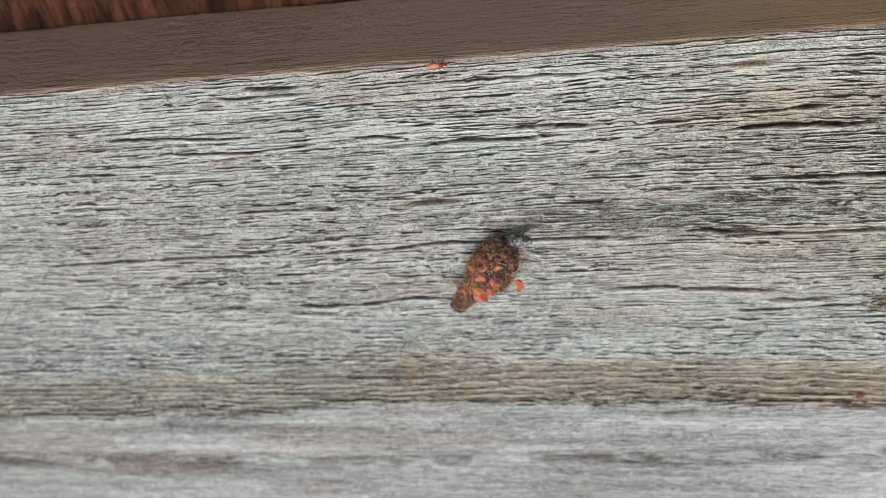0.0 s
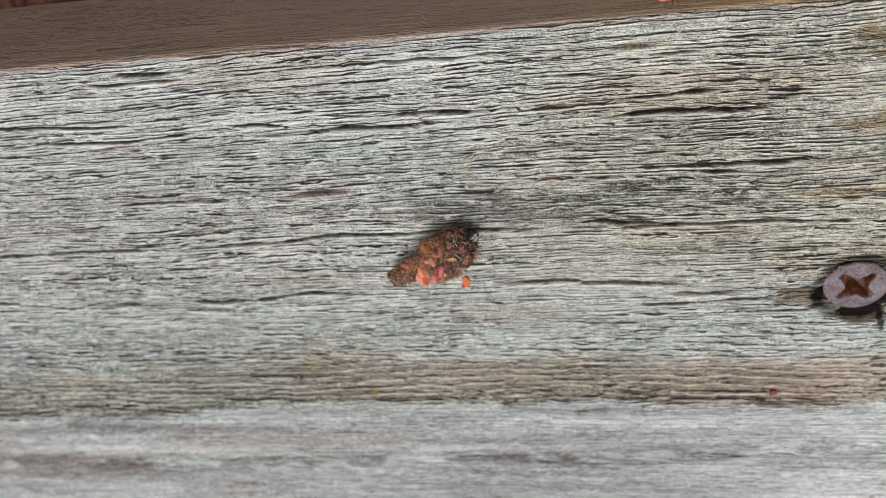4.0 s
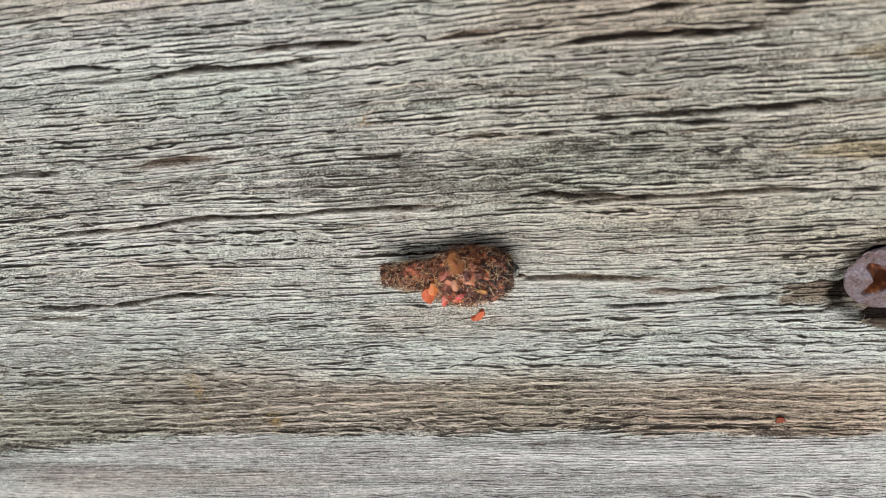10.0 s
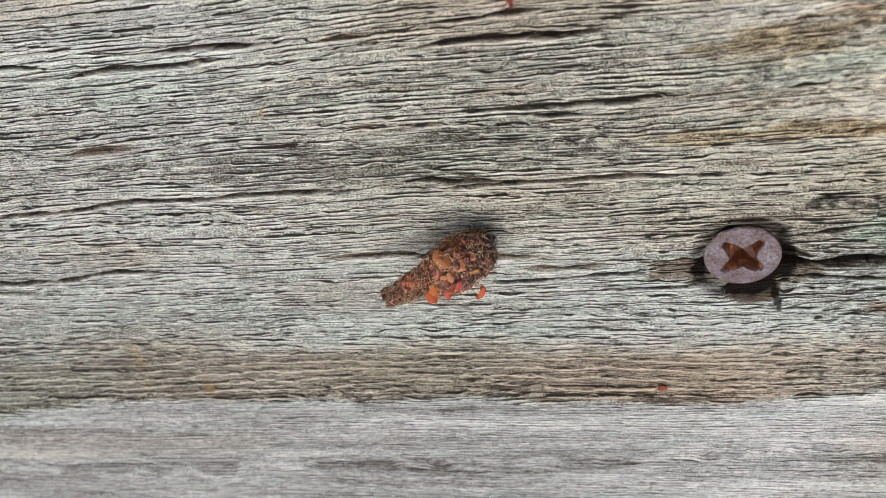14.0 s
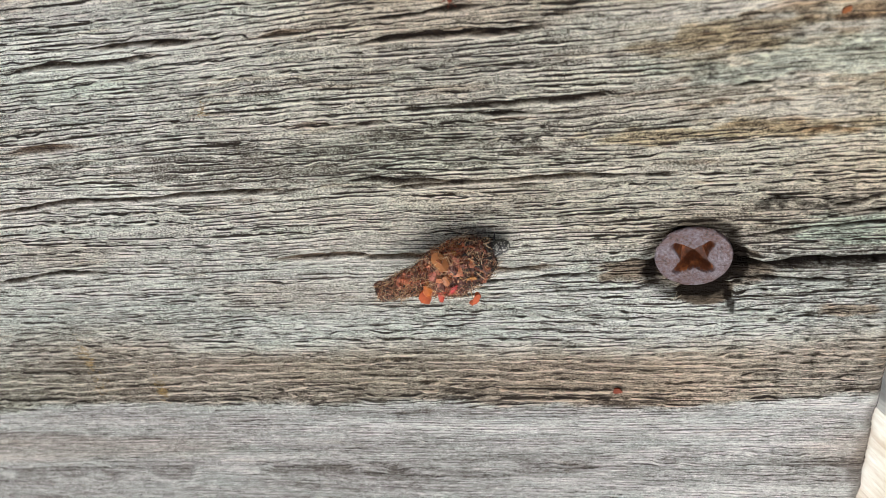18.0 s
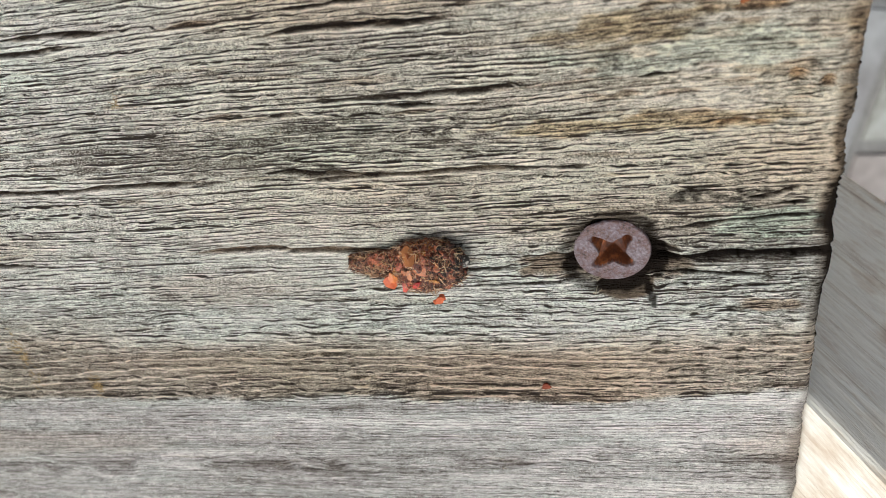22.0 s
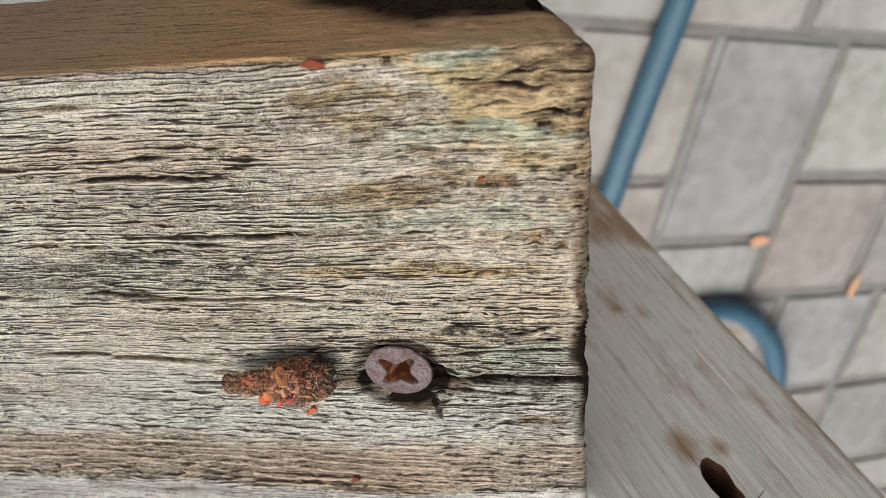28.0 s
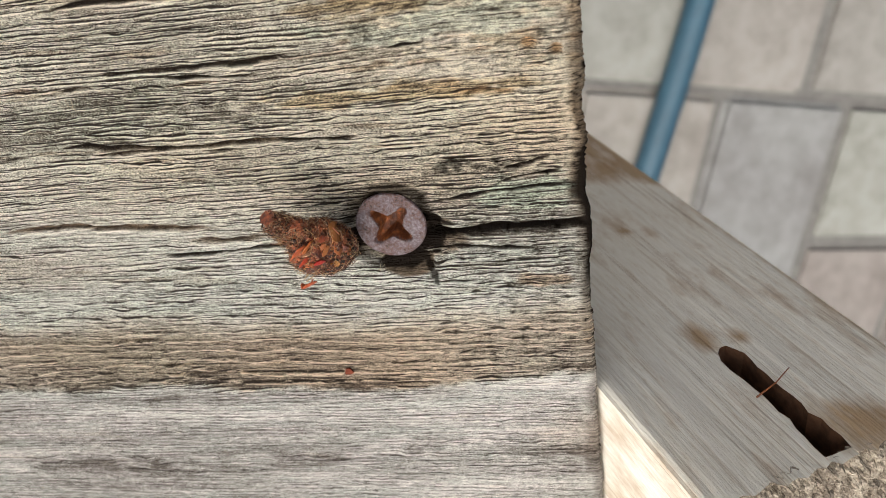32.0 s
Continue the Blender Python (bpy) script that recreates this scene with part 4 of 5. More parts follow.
def build_screw():
    screw = new("screw")
    screw.matrix_world = BOARD @ pose(-0.01 * CM, -0.335 * CM, 0.0, 3, -2, 0)
    tagged(screw, "rusty cross-recess wood screw sunk into the board", "screw")
    R, nr, na = 0.425, 46, 120
    verts, faces, mats = [], [], []
    for i in range(nr + 1):
        r = R * i / nr
        for j in range(na):
            a = 2 * math.pi * j / na
            x, y = r * math.cos(a), r * math.sin(a)
            # four tapered arms on the diagonals
            b = (a - radians(48)) % (math.pi / 2)
            b = min(b, math.pi / 2 - b)
            along, off = r * math.cos(b), r * math.sin(b)
            wide = 0.036 + 0.052 * (max(0.0, 0.29 - along) / 0.20) ** 2
            arm = min(1.0, max(0.0, (wide + 0.012 * noise.noise(Vector((x * 14, y * 14, 9))) - off) / 0.04 + 0.5)) * min(1.0, max(0.0, (0.31 - along - 3.0 * off * off) / 0.06))
            depth = arm * (0.09 + 0.26 * max(0, 1 - along / 0.27) ** 0.8)
            z = -0.02 * (r / R) ** 2 - depth + 0.008 * noise.noise(Vector((x * 9, y * 9, 0))) + 0.004 * noise.noise(Vector((x * 28, y * 28, 5)))
            if i == nr:
                z -= 0.03
            verts.append((x * CM, y * CM, z * CM))
            mats.append(depth > 0.035)
    for i in range(nr):
        for j in range(na):
            k, m = i * na + j, i * na + (j + 1) % na
            faces.append((k, k + na, m + na, m))
    n = len(verts)
    for r, z in ((R, -0.05), (0.2, -0.30), (0.19, -1.3), (0.02, -1.35)):
        for j in range(na):
            a = 2 * math.pi * j / na
            verts.append((r * math.cos(a) * CM, r * math.sin(a) * CM, z * CM))
    rings = [nr * na] + [n + k * na for k in range(4)]
    for r0, r1 in zip(rings, rings[1:]):
        for j in range(na):
            faces.append((r0 + j, r1 + j, r1 + (j + 1) % na, r0 + (j + 1) % na))
    me = mesh_of("screw_head", verts, faces, STEEL, True)
    me.materials.append(RUST)
    for f in me.polygons:
        if f.index < nr * na and sum(mats[k] for k in f.vertices) >= 2:
            f.material_index = 1
    head = new("screw_head", me)
    head.parent = screw
    tagged(head, "purplish-grey pitted steel head with rusty recess")


build_screw()

# ---- the bagworm in its case, dragged along the board ----


def case_radius(u):
    """u: 0 at the mouth, 1 at the tail."""
    return np.interp(u, [0, 0.06, 0.18, 0.36, 0.52, 0.65, 0.82, 1.0], [0.13, 0.21, 0.30, 0.32, 0.26, 0.16, 0.13, 0.09])


LENGTH = 1.38


def litter(worm, on_case):
    """Fine crumbs and hairs that cover the case, too small to tell apart."""
    r = random.Random(21)
    for name, label, mat, count in (("debris", "fine red-brown crumbs", CRUMB, 2600), ("dark_debris", "blackish crumbs round mouth and tail", CHAR, 2000), ("fuzz", "fine tan plant hairs", HAIR, 850)):
        verts, faces = [], []
        for k in range(count):
            u, a = r.uniform(0.0, 1.0), r.uniform(-0.7, math.pi + 0.7)
            p, n = on_case(u, a, r.uniform(-0.01, 0.02))
            base = len(verts)
            if name == "dark_debris" and r.random() > 0.25:
                u = abs(r.gauss(0, 0.09)) if r.random() < 0.55 else min(1, r.uniform(0.6, 1.05))
                p, n = on_case(u, a, r.uniform(-0.01, 0.03))
            if name != "fuzz":
                size = r.uniform(0.005, 0.015)
                q = [Vector((r.gauss(0, 1), r.gauss(0, 1), r.gauss(0, 1))).normalized() * size for i in range(4)]
                verts += [(p + w) * CM for w in q]
                faces += [(base, base + 1, base + 2), (base, base + 2, base + 3), (base, base + 3, base + 1), (base + 1, base + 3, base + 2)]
                continue
            d = Vector((r.gauss(0, 1), r.gauss(0, 1), r.gauss(0, 0.6)))
            d = (d - n * d.dot(n) * 0.7).normalized() * r.uniform(0.02, 0.08)
            e = n.cross(d) * r.uniform(-0.9, 0.9)
            w = r.uniform(0.0014, 0.0034)
            for c in (p - d, p + n * r.uniform(0, 0.035) + e, p + d + n * r.uniform(-0.02, 0.04)):
                for off in ((w, 0, 0), (-0.5 * w, 0.87 * w, 0), (-0.5 * w, -0.5 * w, w)):
                    verts.append((c + Vector(off)) * CM)
            for i in range(2):
                for j in range(3):
                    m = (j + 1) % 3
                    faces.append((base + 3 * i + j, base + 3 * i + m, base + 3 * i + 3 + m, base + 3 * i + 3 + j))
        ob = new(name, mesh_of(name, verts, faces, mat))
        ob.parent = worm
        tagged(ob, label, kind="stuff")


def build_case():
    worm = new("bagworm")
    tagged(worm, "bagworm caterpillar in a rusty case of bark flakes and fibres", "insect")
    rnd = random.Random(4)
    nu, na = 70, 44
    verts, faces = [], []
    for i in range(nu + 1):
        u = i / nu
        for j in range(na):
            a = 2 * math.pi * j / na
            r = float(case_radius(u)) * 0.92
            p = Vector((-LENGTH * u, r * math.cos(a) * (0.86 if math.cos(a) > 0 else 1.05 + 0.22 * math.exp(-((u - 0.5) / 0.2) ** 2)), r * 0.66 * math.sin(a)))
            q = p + Vector((0, math.cos(a), math.sin(a))) * (0.055 * noise.noise(p * 6) + 0.045 * noise.noise(p * 17) + 0.02 * rnd.random())
            verts.append(q * CM)
    for i in range(nu):
        for j in range(na):
            k, m = i * na + j, i * na + (j + 1) % na
            faces.append((k, m, m + na, k + na))
    faces.append(tuple(nu * na + j for j in range(na)))
    case = new("case", mesh_of("case", verts, faces, CASE))
    case.parent = worm
    tagged(case, "rust-brown case of silk and debris")

    def on_case(u, a, lift=0.0):
        r = float(case_radius(u)) + lift
        return Vector((-LENGTH * u, r * math.cos(a) * (0.86 if math.cos(a) > 0 else 1.05 + 0.22 * math.exp(-((u - 0.5) / 0.2) ** 2)), r * 0.69 * math.sin(a))), Vector((0.0, math.cos(a), math.sin(a)))

    def flake(name, mat, u, a, size, ratio, tilt, spin, label=""):
        bm = bmesh.new()
        ring = []
        for k in range(9):
            b = 2 * math.pi * k / 9
            rr = 1 + (0.3 if mat == LEAF_PALE else 0.55) * (rnd.random() - 0.5)
            ring.append(bm.verts.new((size * rr * math.cos(b) * CM, size * ratio * rr * math.sin(b) * CM, 0.05 * size * math.cos(2 * b) * CM)))
        mid = bm.verts.new((0, 0, 0.12 * size * CM))
        for k in range(9):
            bm.faces.new((ring[k], ring[(k + 1) % 9], mid))
        low = [bm.verts.new(w.co - Vector((0, 0, 0.01 * CM))) for w in ring]
        for k in range(9):
            bm.faces.new((ring[k], low[k], low[(k + 1) % 9], ring[(k + 1) % 9]))
        p, n = on_case(u, a, {RED: 0.03, LEAF_PALE: 0.030, TAN: 0.012}.get(mat, 0.0))
        ob = part(name, bm, mat, worm, label)
        turn = n.to_track_quat("Z", "X").to_matrix().to_4x4()
        ob.matrix_basis = Matrix.Translation(p * CM) @ turn @ pose(0, 0, 0, tilt, tilt * 0.5, spin)
        return ob

    for k in range(110):
        u, a = rnd.uniform(0.02, 0.97), rnd.uniform(-0.5, math.pi + 0.5)
        s = rnd.uniform(0.016, 0.040) * (1.1 - 0.45 * u)
        flake("bark_flake", CHAR if rnd.random() < (0.75 if u > 0.62 else 0.22) else FLAKE, u, a, s, rnd.uniform(0.3, 0.85), rnd.uniform(-35, 35), rnd.uniform(0, 360))
    for k in range(120):
        u, a = abs(rnd.gauss(0.0, 0.11)) + 0.01, rnd.uniform(-0.4, 2.6)
        flake("black_flake", CHAR, u, a, rnd.uniform(0.02, 0.05), rnd.uniform(0.3, 0.7), rnd.uniform(-60, 60), rnd.uniform(0, 360))
    flake("leaf_flake", LEAF_PALE, 0.42, 0.72, 0.13, 0.62, 8, 15, "pale tan dry leaf flake")
    flake("leaf_flake", TAN, 0.43, 0.35, 0.12, 0.45, -12, 10, "orange-brown dry leaf flake")
    for u, a, s, r, sp in ((0.33, 1.35, 0.085, 0.8, 40), (0.43, 1.62, 0.062, 0.7, 10), (0.24, 1.9, 0.06, 0.6, 70), (0.52, 1.2, 0.06, 0.6, 130), (0.30, 0.9, 0.06, 0.7, 20), (0.20, 1.3, 0.06, 0.6, 50), (0.48, 1.55, 0.055, 0.6, 60)):
        flake("leaf_flake", TAN, u, a, s, r, rnd.uniform(-15, 15), sp, "orange-brown dry leaf flake")
    for x, y, z, s, r, sp in ((-0.89, -0.16, 0.15, 0.130, 0.66, 80), (-0.83, -0.09, 0.17, 0.08, 0.6, 100), (-0.70, -0.23, 0.14, 0.09, 0.6, 60), (-0.60, -0.26, 0.13, 0.075, 0.55, 20), (-0.55, -0.18, 0.19, 0.06, 0.6, 45), (-0.46, -0.25, 0.10, 0.05, 0.6, 0)):
        flake("red_petal", RED, 0.5, 1.0, s, r, 0, 0, "salmon-red petal scrap").matrix_basis = pose(x * CM, y * CM, z * CM, rnd.uniform(10, 35), rnd.uniform(-15, 15), sp)
    # fine fibres criss-cross and stick out
    for k in range(170):
        u, a = rnd.uniform(0.0, 1.0), rnd.uniform(-0.6, math.pi + 0.6)
        p, n = on_case(u, a, rnd.uniform(-0.005, 0.03))
        d = Vector((rnd.uniform(-1, 1), rnd.uniform(-0.9, 0.9), rnd.uniform(-0.5, 0.5)))
        d = (d - n * d.dot(n) * 0.75).normalized() * rnd.uniform(0.03, 0.12)
        e = n.cross(d) * rnd.uniform(-0.6, 0.6)
        stick("fibre", TWIG, worm, [p - d, p - d * 0.35 + n * rnd.uniform(0.0, 0.03) + e, p + d * 0.4 + n * rnd.uniform(0.0, 0.03) - e * rnd.uniform(-0.5, 1), p + d], rnd.uniform(0.0022, 0.0048), 4)
    litter(worm, on_case)
    # a scrap hanging by threads beside the mouth
    stick("thread", TWIG, worm, [Vector((-0.44, -0.24, 0.02)), Vector((-0.47, -0.36, 0.06)), Vector((-0.45, -0.46, 0.04))], 0.010)
    stick("thread", TWIG, worm, [Vector((-0.36, -0.26, 0.02)), Vector((-0.40, -0.36, 0.09)), Vector((-0.41, -0.47, 0.05))], 0.009)
    for x, y, z, size, tilt, sp in ((-0.38, -0.50, 0.08, 0.085, 25, 60), (-0.43, -0.53, 0.06, 0.05, -30, 10), (-0.34, -0.46, 0.06, 0.05, 35, 120)):
        flake("hanging_scrap", PINK, 0.5, 1.0, size, 0.6, 0, 0, "small salmon-pink scrap on threads").matrix_basis = pose(x * CM, y * CM, z * CM, tilt, -tilt * 0.6, sp)
    # the caterpillar's fore end
    bm = bmesh.new()
    for x, r in ((0.0, 0.085), (-0.07, 0.095), (-0.15, 0.10), (0.07, 0.075)):
        bmesh.ops.create_uvsphere(bm, u_segments=18, v_segments=10, radius=r * CM, matrix=Matrix.Translation(Vector((x, 0, 0)) * CM))
    fore = part("caterpillar_head", bm, LARVA, worm, "glossy black caterpillar head with pale spots")
    for f in fore.data.polygons:
        f.use_smooth = True
    for x in (-0.02, -0.09):
        for s in (-1, 1):
            stick("leg", LARVA, fore, [Vector((x, 0.06 * s, -0.02)), Vector((x + 0.03, 0.11 * s, -0.08)), Vector((x + 0.05, 0.10 * s, -0.17))], 0.014)
    return worm, fore


worm, fore = build_case()

# ---- bits lying on the board ----


def scrap(label, mat, x, y, size, ratio, turn):
    """A curled dry flake on the board."""
    bm = bmesh.new()
    r = random.Random(int(x * 100) + 7)
    top, low = [], []
    for k in range(10):
        b = 2 * math.pi * k / 10
        q = size * (1 + 0.5 * (r.random() - 0.5))
        u, w = q * math.cos(b), q * ratio * math.sin(b)
        z = 0.25 * size * (math.cos(b) ** 2) + 0.03
        top.append(bm.verts.new(Vector((u, w, z)) * CM))
        low.append(bm.verts.new(Vector((u * 0.97, w * 0.97, z - 0.02)) * CM))
    bm.faces.new(top)
    bm.faces.new(low[::-1])
    for k in range(10):
        m = (k + 1) % 10
        bm.faces.new((top[k], low[k], low[m], top[m]))
    me = bpy.data.meshes.new("dry_scrap")
    bm.to_mesh(me)
    bm.free()
    me.materials.append(mat)
    ob = new("dry_scrap", me)
    ob.matrix_world = BOARD @ pose(x * CM, y * CM, 0.0, 0, 0, turn)
    tagged(ob, label, "plant scrap", "dry scraps on the board")


scrap("red-brown dry scrap at the board's edge", BEETLE, -0.31, 3.82, 0.12, 0.4, -8)
scrap("small red-brown crumb lying on the board", BEETLE, -0.87, -2.41, 0.06, 0.7, 20)
scrap("rusty spot of dry plant matter on the board", FLAKE, 1.22, 2.49, 0.045, 0.6, 30)


def build_bug():
    """A small slender beetle that runs along the board; its head towards x."""
    bug = new("small_beetle")
    tagged(bug, "small slender orange-brown beetle crawling along the board", "insect")

    def lump(name, mat, x, z, rx, ry, rz, label):
        bm = bmesh.new()
        bmesh.ops.create_uvsphere(bm, u_segments=14, v_segments=9, radius=1.0, matrix=Matrix.Translation(Vector((x, 0, z)) * CM) @ Matrix.Diagonal((rx * CM, ry * CM, rz * CM, 1)))
        ob = part(name, bm, mat, bug, label)
        ob.data.polygons.foreach_set("use_smooth", [True] * len(ob.data.polygons))

    lump("abdomen", BEETLE_PALE, -0.048, 0.055, 0.085, 0.040, 0.030, "tan-orange abdomen")
    lump("thorax", BEETLE, 0.048, 0.053, 0.036, 0.032, 0.027, "red-brown thorax")
    lump("head", BEETLE, 0.097, 0.050, 0.025, 0.023, 0.020, "dark red-brown head")
    for s in (-1, 1):
        for x, reach in ((0.066, 0.042), (0.030, 0.0), (-0.010, -0.054)):
            stick("leg", BEETLE, bug, [Vector((x, 0.022 * s, 0.045)), Vector((x + 0.5 * reach, 0.06 * s, 0.066)), Vector((x + reach, 0.09 * s, 0.012))], 0.006, 4)
        stick("antenna", BEETLE, bug, [Vector((0.112, 0.011 * s, 0.055)), Vector((0.146, 0.031 * s, 0.070)), Vector((0.174, 0.038 * s, 0.058))], 0.004, 4)
    return bug


bug = build_bug()


def wood_fibre_fuzz():
    """Pale wood hairs and yellowish tufts that stand off the board."""
    r = random.Random(8)
    verts, faces = [], []

    def hair(x, y, length, ang, lift, w):
        d = Vector((math.cos(ang), math.sin(ang), 0)) * length
        side = Vector((-math.sin(ang), math.cos(ang), 0)) * w
        p = [Vector((x, y, 0.0)), Vector((x, y, lift)) + d * 0.5 + side * r.uniform(-4, 4), Vector((x, y, lift * r.uniform(0.3, 1.4))) + d]
        n = len(verts)
        for k, q in enumerate(p):
            ww = side * (1 - 0.4 * k)
            for off in (ww, -ww, Vector((0, 0, w))):
                verts.append((q + off) * CM)
        for k in range(2):
            for i in range(3):
                j = (i + 1) % 3
                faces.append((n + 3 * k + i, n + 3 * k + j, n + 3 * k + 3 + j, n + 3 * k + 3 + i))

    for k in range(1500):
        x, y = r.uniform(-13.5, 2.1), r.uniform(-4.5, 3.6)
        if math.hypot(x, y + 0.34) > 0.75:
            hair(x, y, r.uniform(0.02, 0.08), r.gauss(0.0, 0.5) + (math.pi if r.random() < 0.5 else 0), r.uniform(0.005, 0.02), r.uniform(0.001, 0.0022))
    for x, y, a in ((0.55, 1.98, 1.4), (-7.55, 0.17, 1.1), (1.7, 0.95, 1.8), (-1.4, -0.9, 0.9), (-0.22, -0.93, 1.0), (-0.24, -0.92, 1.2), (-3.45, 1.37, 1.2), (-3.42, 1.36, 2.0)):
        hair(x, y, 0.16, a, 0.05, 0.004)
    ob = new("wood_fibre", mesh_of("wood_fibre", verts, faces, FRAY))
    ob.parent = bench
    tagged(ob, "fine pale wood fibres standing off the board", kind="stuff")
    for x, y, n, reach in ((-7.03, -2.38, 60, 0.13), (-7.92, -1.73, 45, 0.16), (-7.9, -2.2, 15, 0.10), (-10.7, -1.75, 25, 0.05), (-5.16, 1.83, 12, 0.05)):
        verts.clear()
        faces.clear()
        for k in range(n):
            hair(x + r.gauss(0, 0.04), y + r.gauss(0, reach), r.uniform(0.05, 0.13), r.gauss(1.5, 0.8), r.uniform(0.02, 0.05), 0.005)
        tuft = new("plant_fibre_tuft", mesh_of("plant_fibre_tuft", verts, faces, TUFT))
        tuft.matrix_world = BOARD
        tagged(tuft, "tuft of yellowish dry plant fibre stuck to the board", "plant scrap", "fibre tufts on the board")


wood_fibre_fuzz()

# ---- ground: paving stones, hose ----
ground = new("ground", mesh_of("ground", [(-300, -300, -0.0015), (300, -300, -0.0015), (300, 300, -0.0015), (-300, 300, -0.0015)], [(0, 1, 2, 3)], SAND))
tagged(ground, "grey sand between paving stones", "ground", kind="structure")
pavement = new("pavement")
pavement.matrix_world = pose(0.394, -0.169, 0, 0, 0, -15.6)
tagged(pavement, "pale grey and pinkish paving stones with sanded joints", "pavement", kind="structure")
STONES = {}


def paver(x0, x1, y0, y1):
    w, d = round(x1 - x0 - 0.5, 1), round(y1 - y0 - 0.5, 1)
    if (w, d) not in STONES:
        bm = bmesh.new()
        bmesh.ops.create_cube(bm, size=1, matrix=Matrix.Diagonal((w * CM, d * CM, 0.06, 1)))
        bmesh.ops.bevel(bm, geom=[e for e in bm.edges], offset=0.0035, segments=2, affect="EDGES")
        me = bpy.data.meshes.new("paving_stone")
        bm.to_mesh(me)
        bm.free()
        me.materials.append(PAVER)
        STONES[(w, d)] = me
    ob = new("paving_stone", STONES[(w, d)])
    ob.parent = pavement
    ob.matrix_basis = pose((x0 + x1) / 2 * CM, -(y0 + y1) / 2 * CM, -0.028 + random.uniform(-0.0008, 0.0008), 0, 0, random.uniform(-0.6, 0.6))


def shift_of(row):
    """How far a course is set back, cm."""
    return 3.8 if row == -1 else 6.2 if row % 2 else 0.0


# courses 20 cm deep run across; each is split into stones of a few sizes
rnd = random.Random(11)
for row in range(-4, 6):
    x = -80.0 - shift_of(row)
    while x < 60:
        cut = 10.0
        if row == 0 and -11 < x < -9:
            cut = 14.8
        elif row != 0:
            cut = rnd.choice((10.0, 10.0, 14.8, 5.2))
        paver(x, x + 10, row * 20, row * 20 + cut)
        paver(x, x + 10, row * 20 + cut, row * 20 + 20)
        x += 10


def far_paving():
    """The rest of the paving, joined."""
    verts, faces = [], []
    r = random.Random(5)
    for row in range(-22, 26):
        x = -300.0 - shift_of(row)
        while x < 300:
            cut = r.choice((10.0, 10.0, 14.8, 5.2))
            if not (-4 <= row < 6 and -80.1 - shift_of(row) <= x < 60):
                for y0, y1 in ((0, cut), (cut, 20)):
                    n = len(verts)
                    z = r.uniform(0.0, 0.0015)
                    for inset, zz in ((0.3, -0.02), (0.3, z - 0.003), (0.7, z)):
                        for px, py in ((x + inset, y0 + inset), (x + 10 - inset, y0 + inset), (x + 10 - inset, y1 - inset), (x + inset, y1 - inset)):
                            verts.append((px * CM, -(row * 20 + py) * CM, zz))
                    for k in range(2):
                        for i in range(4):
                            j = (i + 1) % 4
                            faces.append((n + 4 * k + i, n + 4 * k + 4 + i, n + 4 * k + 4 + j, n + 4 * k + j))
                    faces.append((n + 11, n + 10, n + 9, n + 8))
            x += 10
    ob = new("paving_rest", mesh_of("paving_rest", verts, faces, PAVER))
    ob.parent = pavement
    tagged(ob, "further paving stones of the same kind", kind="stuff")


far_paving()


def hose(label, *pts):
    cu = bpy.data.curves.new("garden_hose", "CURVE")
    cu.dimensions, cu.bevel_depth, cu.bevel_resolution, cu.resolution_u = "3D", 0.0082, 5, 10
    sp = cu.splines.new("BEZIER")
    sp.bezier_points.add(len(pts) - 1)
    for q, (x, y) in zip(sp.bezier_points, pts):
        q.co = (x * CM, y * CM, 0.0112)
        q.handle_left_type = q.handle_right_type = "AUTO"
    cu.materials.append(HOSE)
    return tagged(new("garden_hose", cu), label, "hose")


hose("blue rubber garden hose looped on the paving", (36, 14), (29.5, -2), (26.2, -11.3), (24.0, -17.1), (22.2, -22.2), (20.6, -26.9), (18.4, -34), (17.5, -40), (19.5, -41.0), (22, -38), (25.5, -35.7), (28.6, -35.2), (32, -36), (35.3, -39.3), (37.1, -43.4), (37.0, -48), (35.8, -51), (32, -57), (25, -66))
hose("second strand of blue rubber garden hose on the paving", (16, 16), (14.3, 0), (14.0, -9), (13.9, -12.7), (14.6, -16.4), (16.6, -23), (17, -30), (12, -42), (4, -55))


def leaf_bit(x, y, size, turn):
    bm = bmesh.new()
    r = random.Random(int(x * 31))
    top, low = [], []
    for k in range(8):
        b = 2 * math.pi * k / 8
        q = size * (1 + 0.4 * (r.random() - 0.5))
        p = Vector((q * 2.2 * math.cos(b), q * math.sin(b), 0.15 * size * math.cos(b) ** 2 + 0.06))
        top.append(bm.verts.new(p * CM))
        low.append(bm.verts.new((p - Vector((0, 0, 0.06))) * CM))
    bm.faces.new(top)
    bm.faces.new(low[::-1])
    for k in range(8):
        bm.faces.new((top[k], low[k], low[(k + 1) % 8], top[(k + 1) % 8]))
    me = bpy.data.meshes.new("fallen_leaf")
    bm.to_mesh(me)
    bm.free()
    me.materials.append(LEAF_BIT)
    ob = new("fallen_leaf", me)
    ob.matrix_world = pose(x * CM, y * CM, 0.0035, 0, 0, turn)
    tagged(ob, "orange-brown dry leaf fallen on the paving", "leaf", "fallen leaves on the paving")


for x, y, size, turn in ((16.0, -9.5, 0.6, 75), (12.4, -14.6, 0.5, 80), (17.6, -20.6, 0.45, 20), (32.6, -40.3, 0.6, 62), (31.2, -43.4, 0.5, 55), (44.2, -38.6, 0.45, 75), (34.4, -31.0, 0.4, -15)):
    leaf_bit(x, y, size, turn)


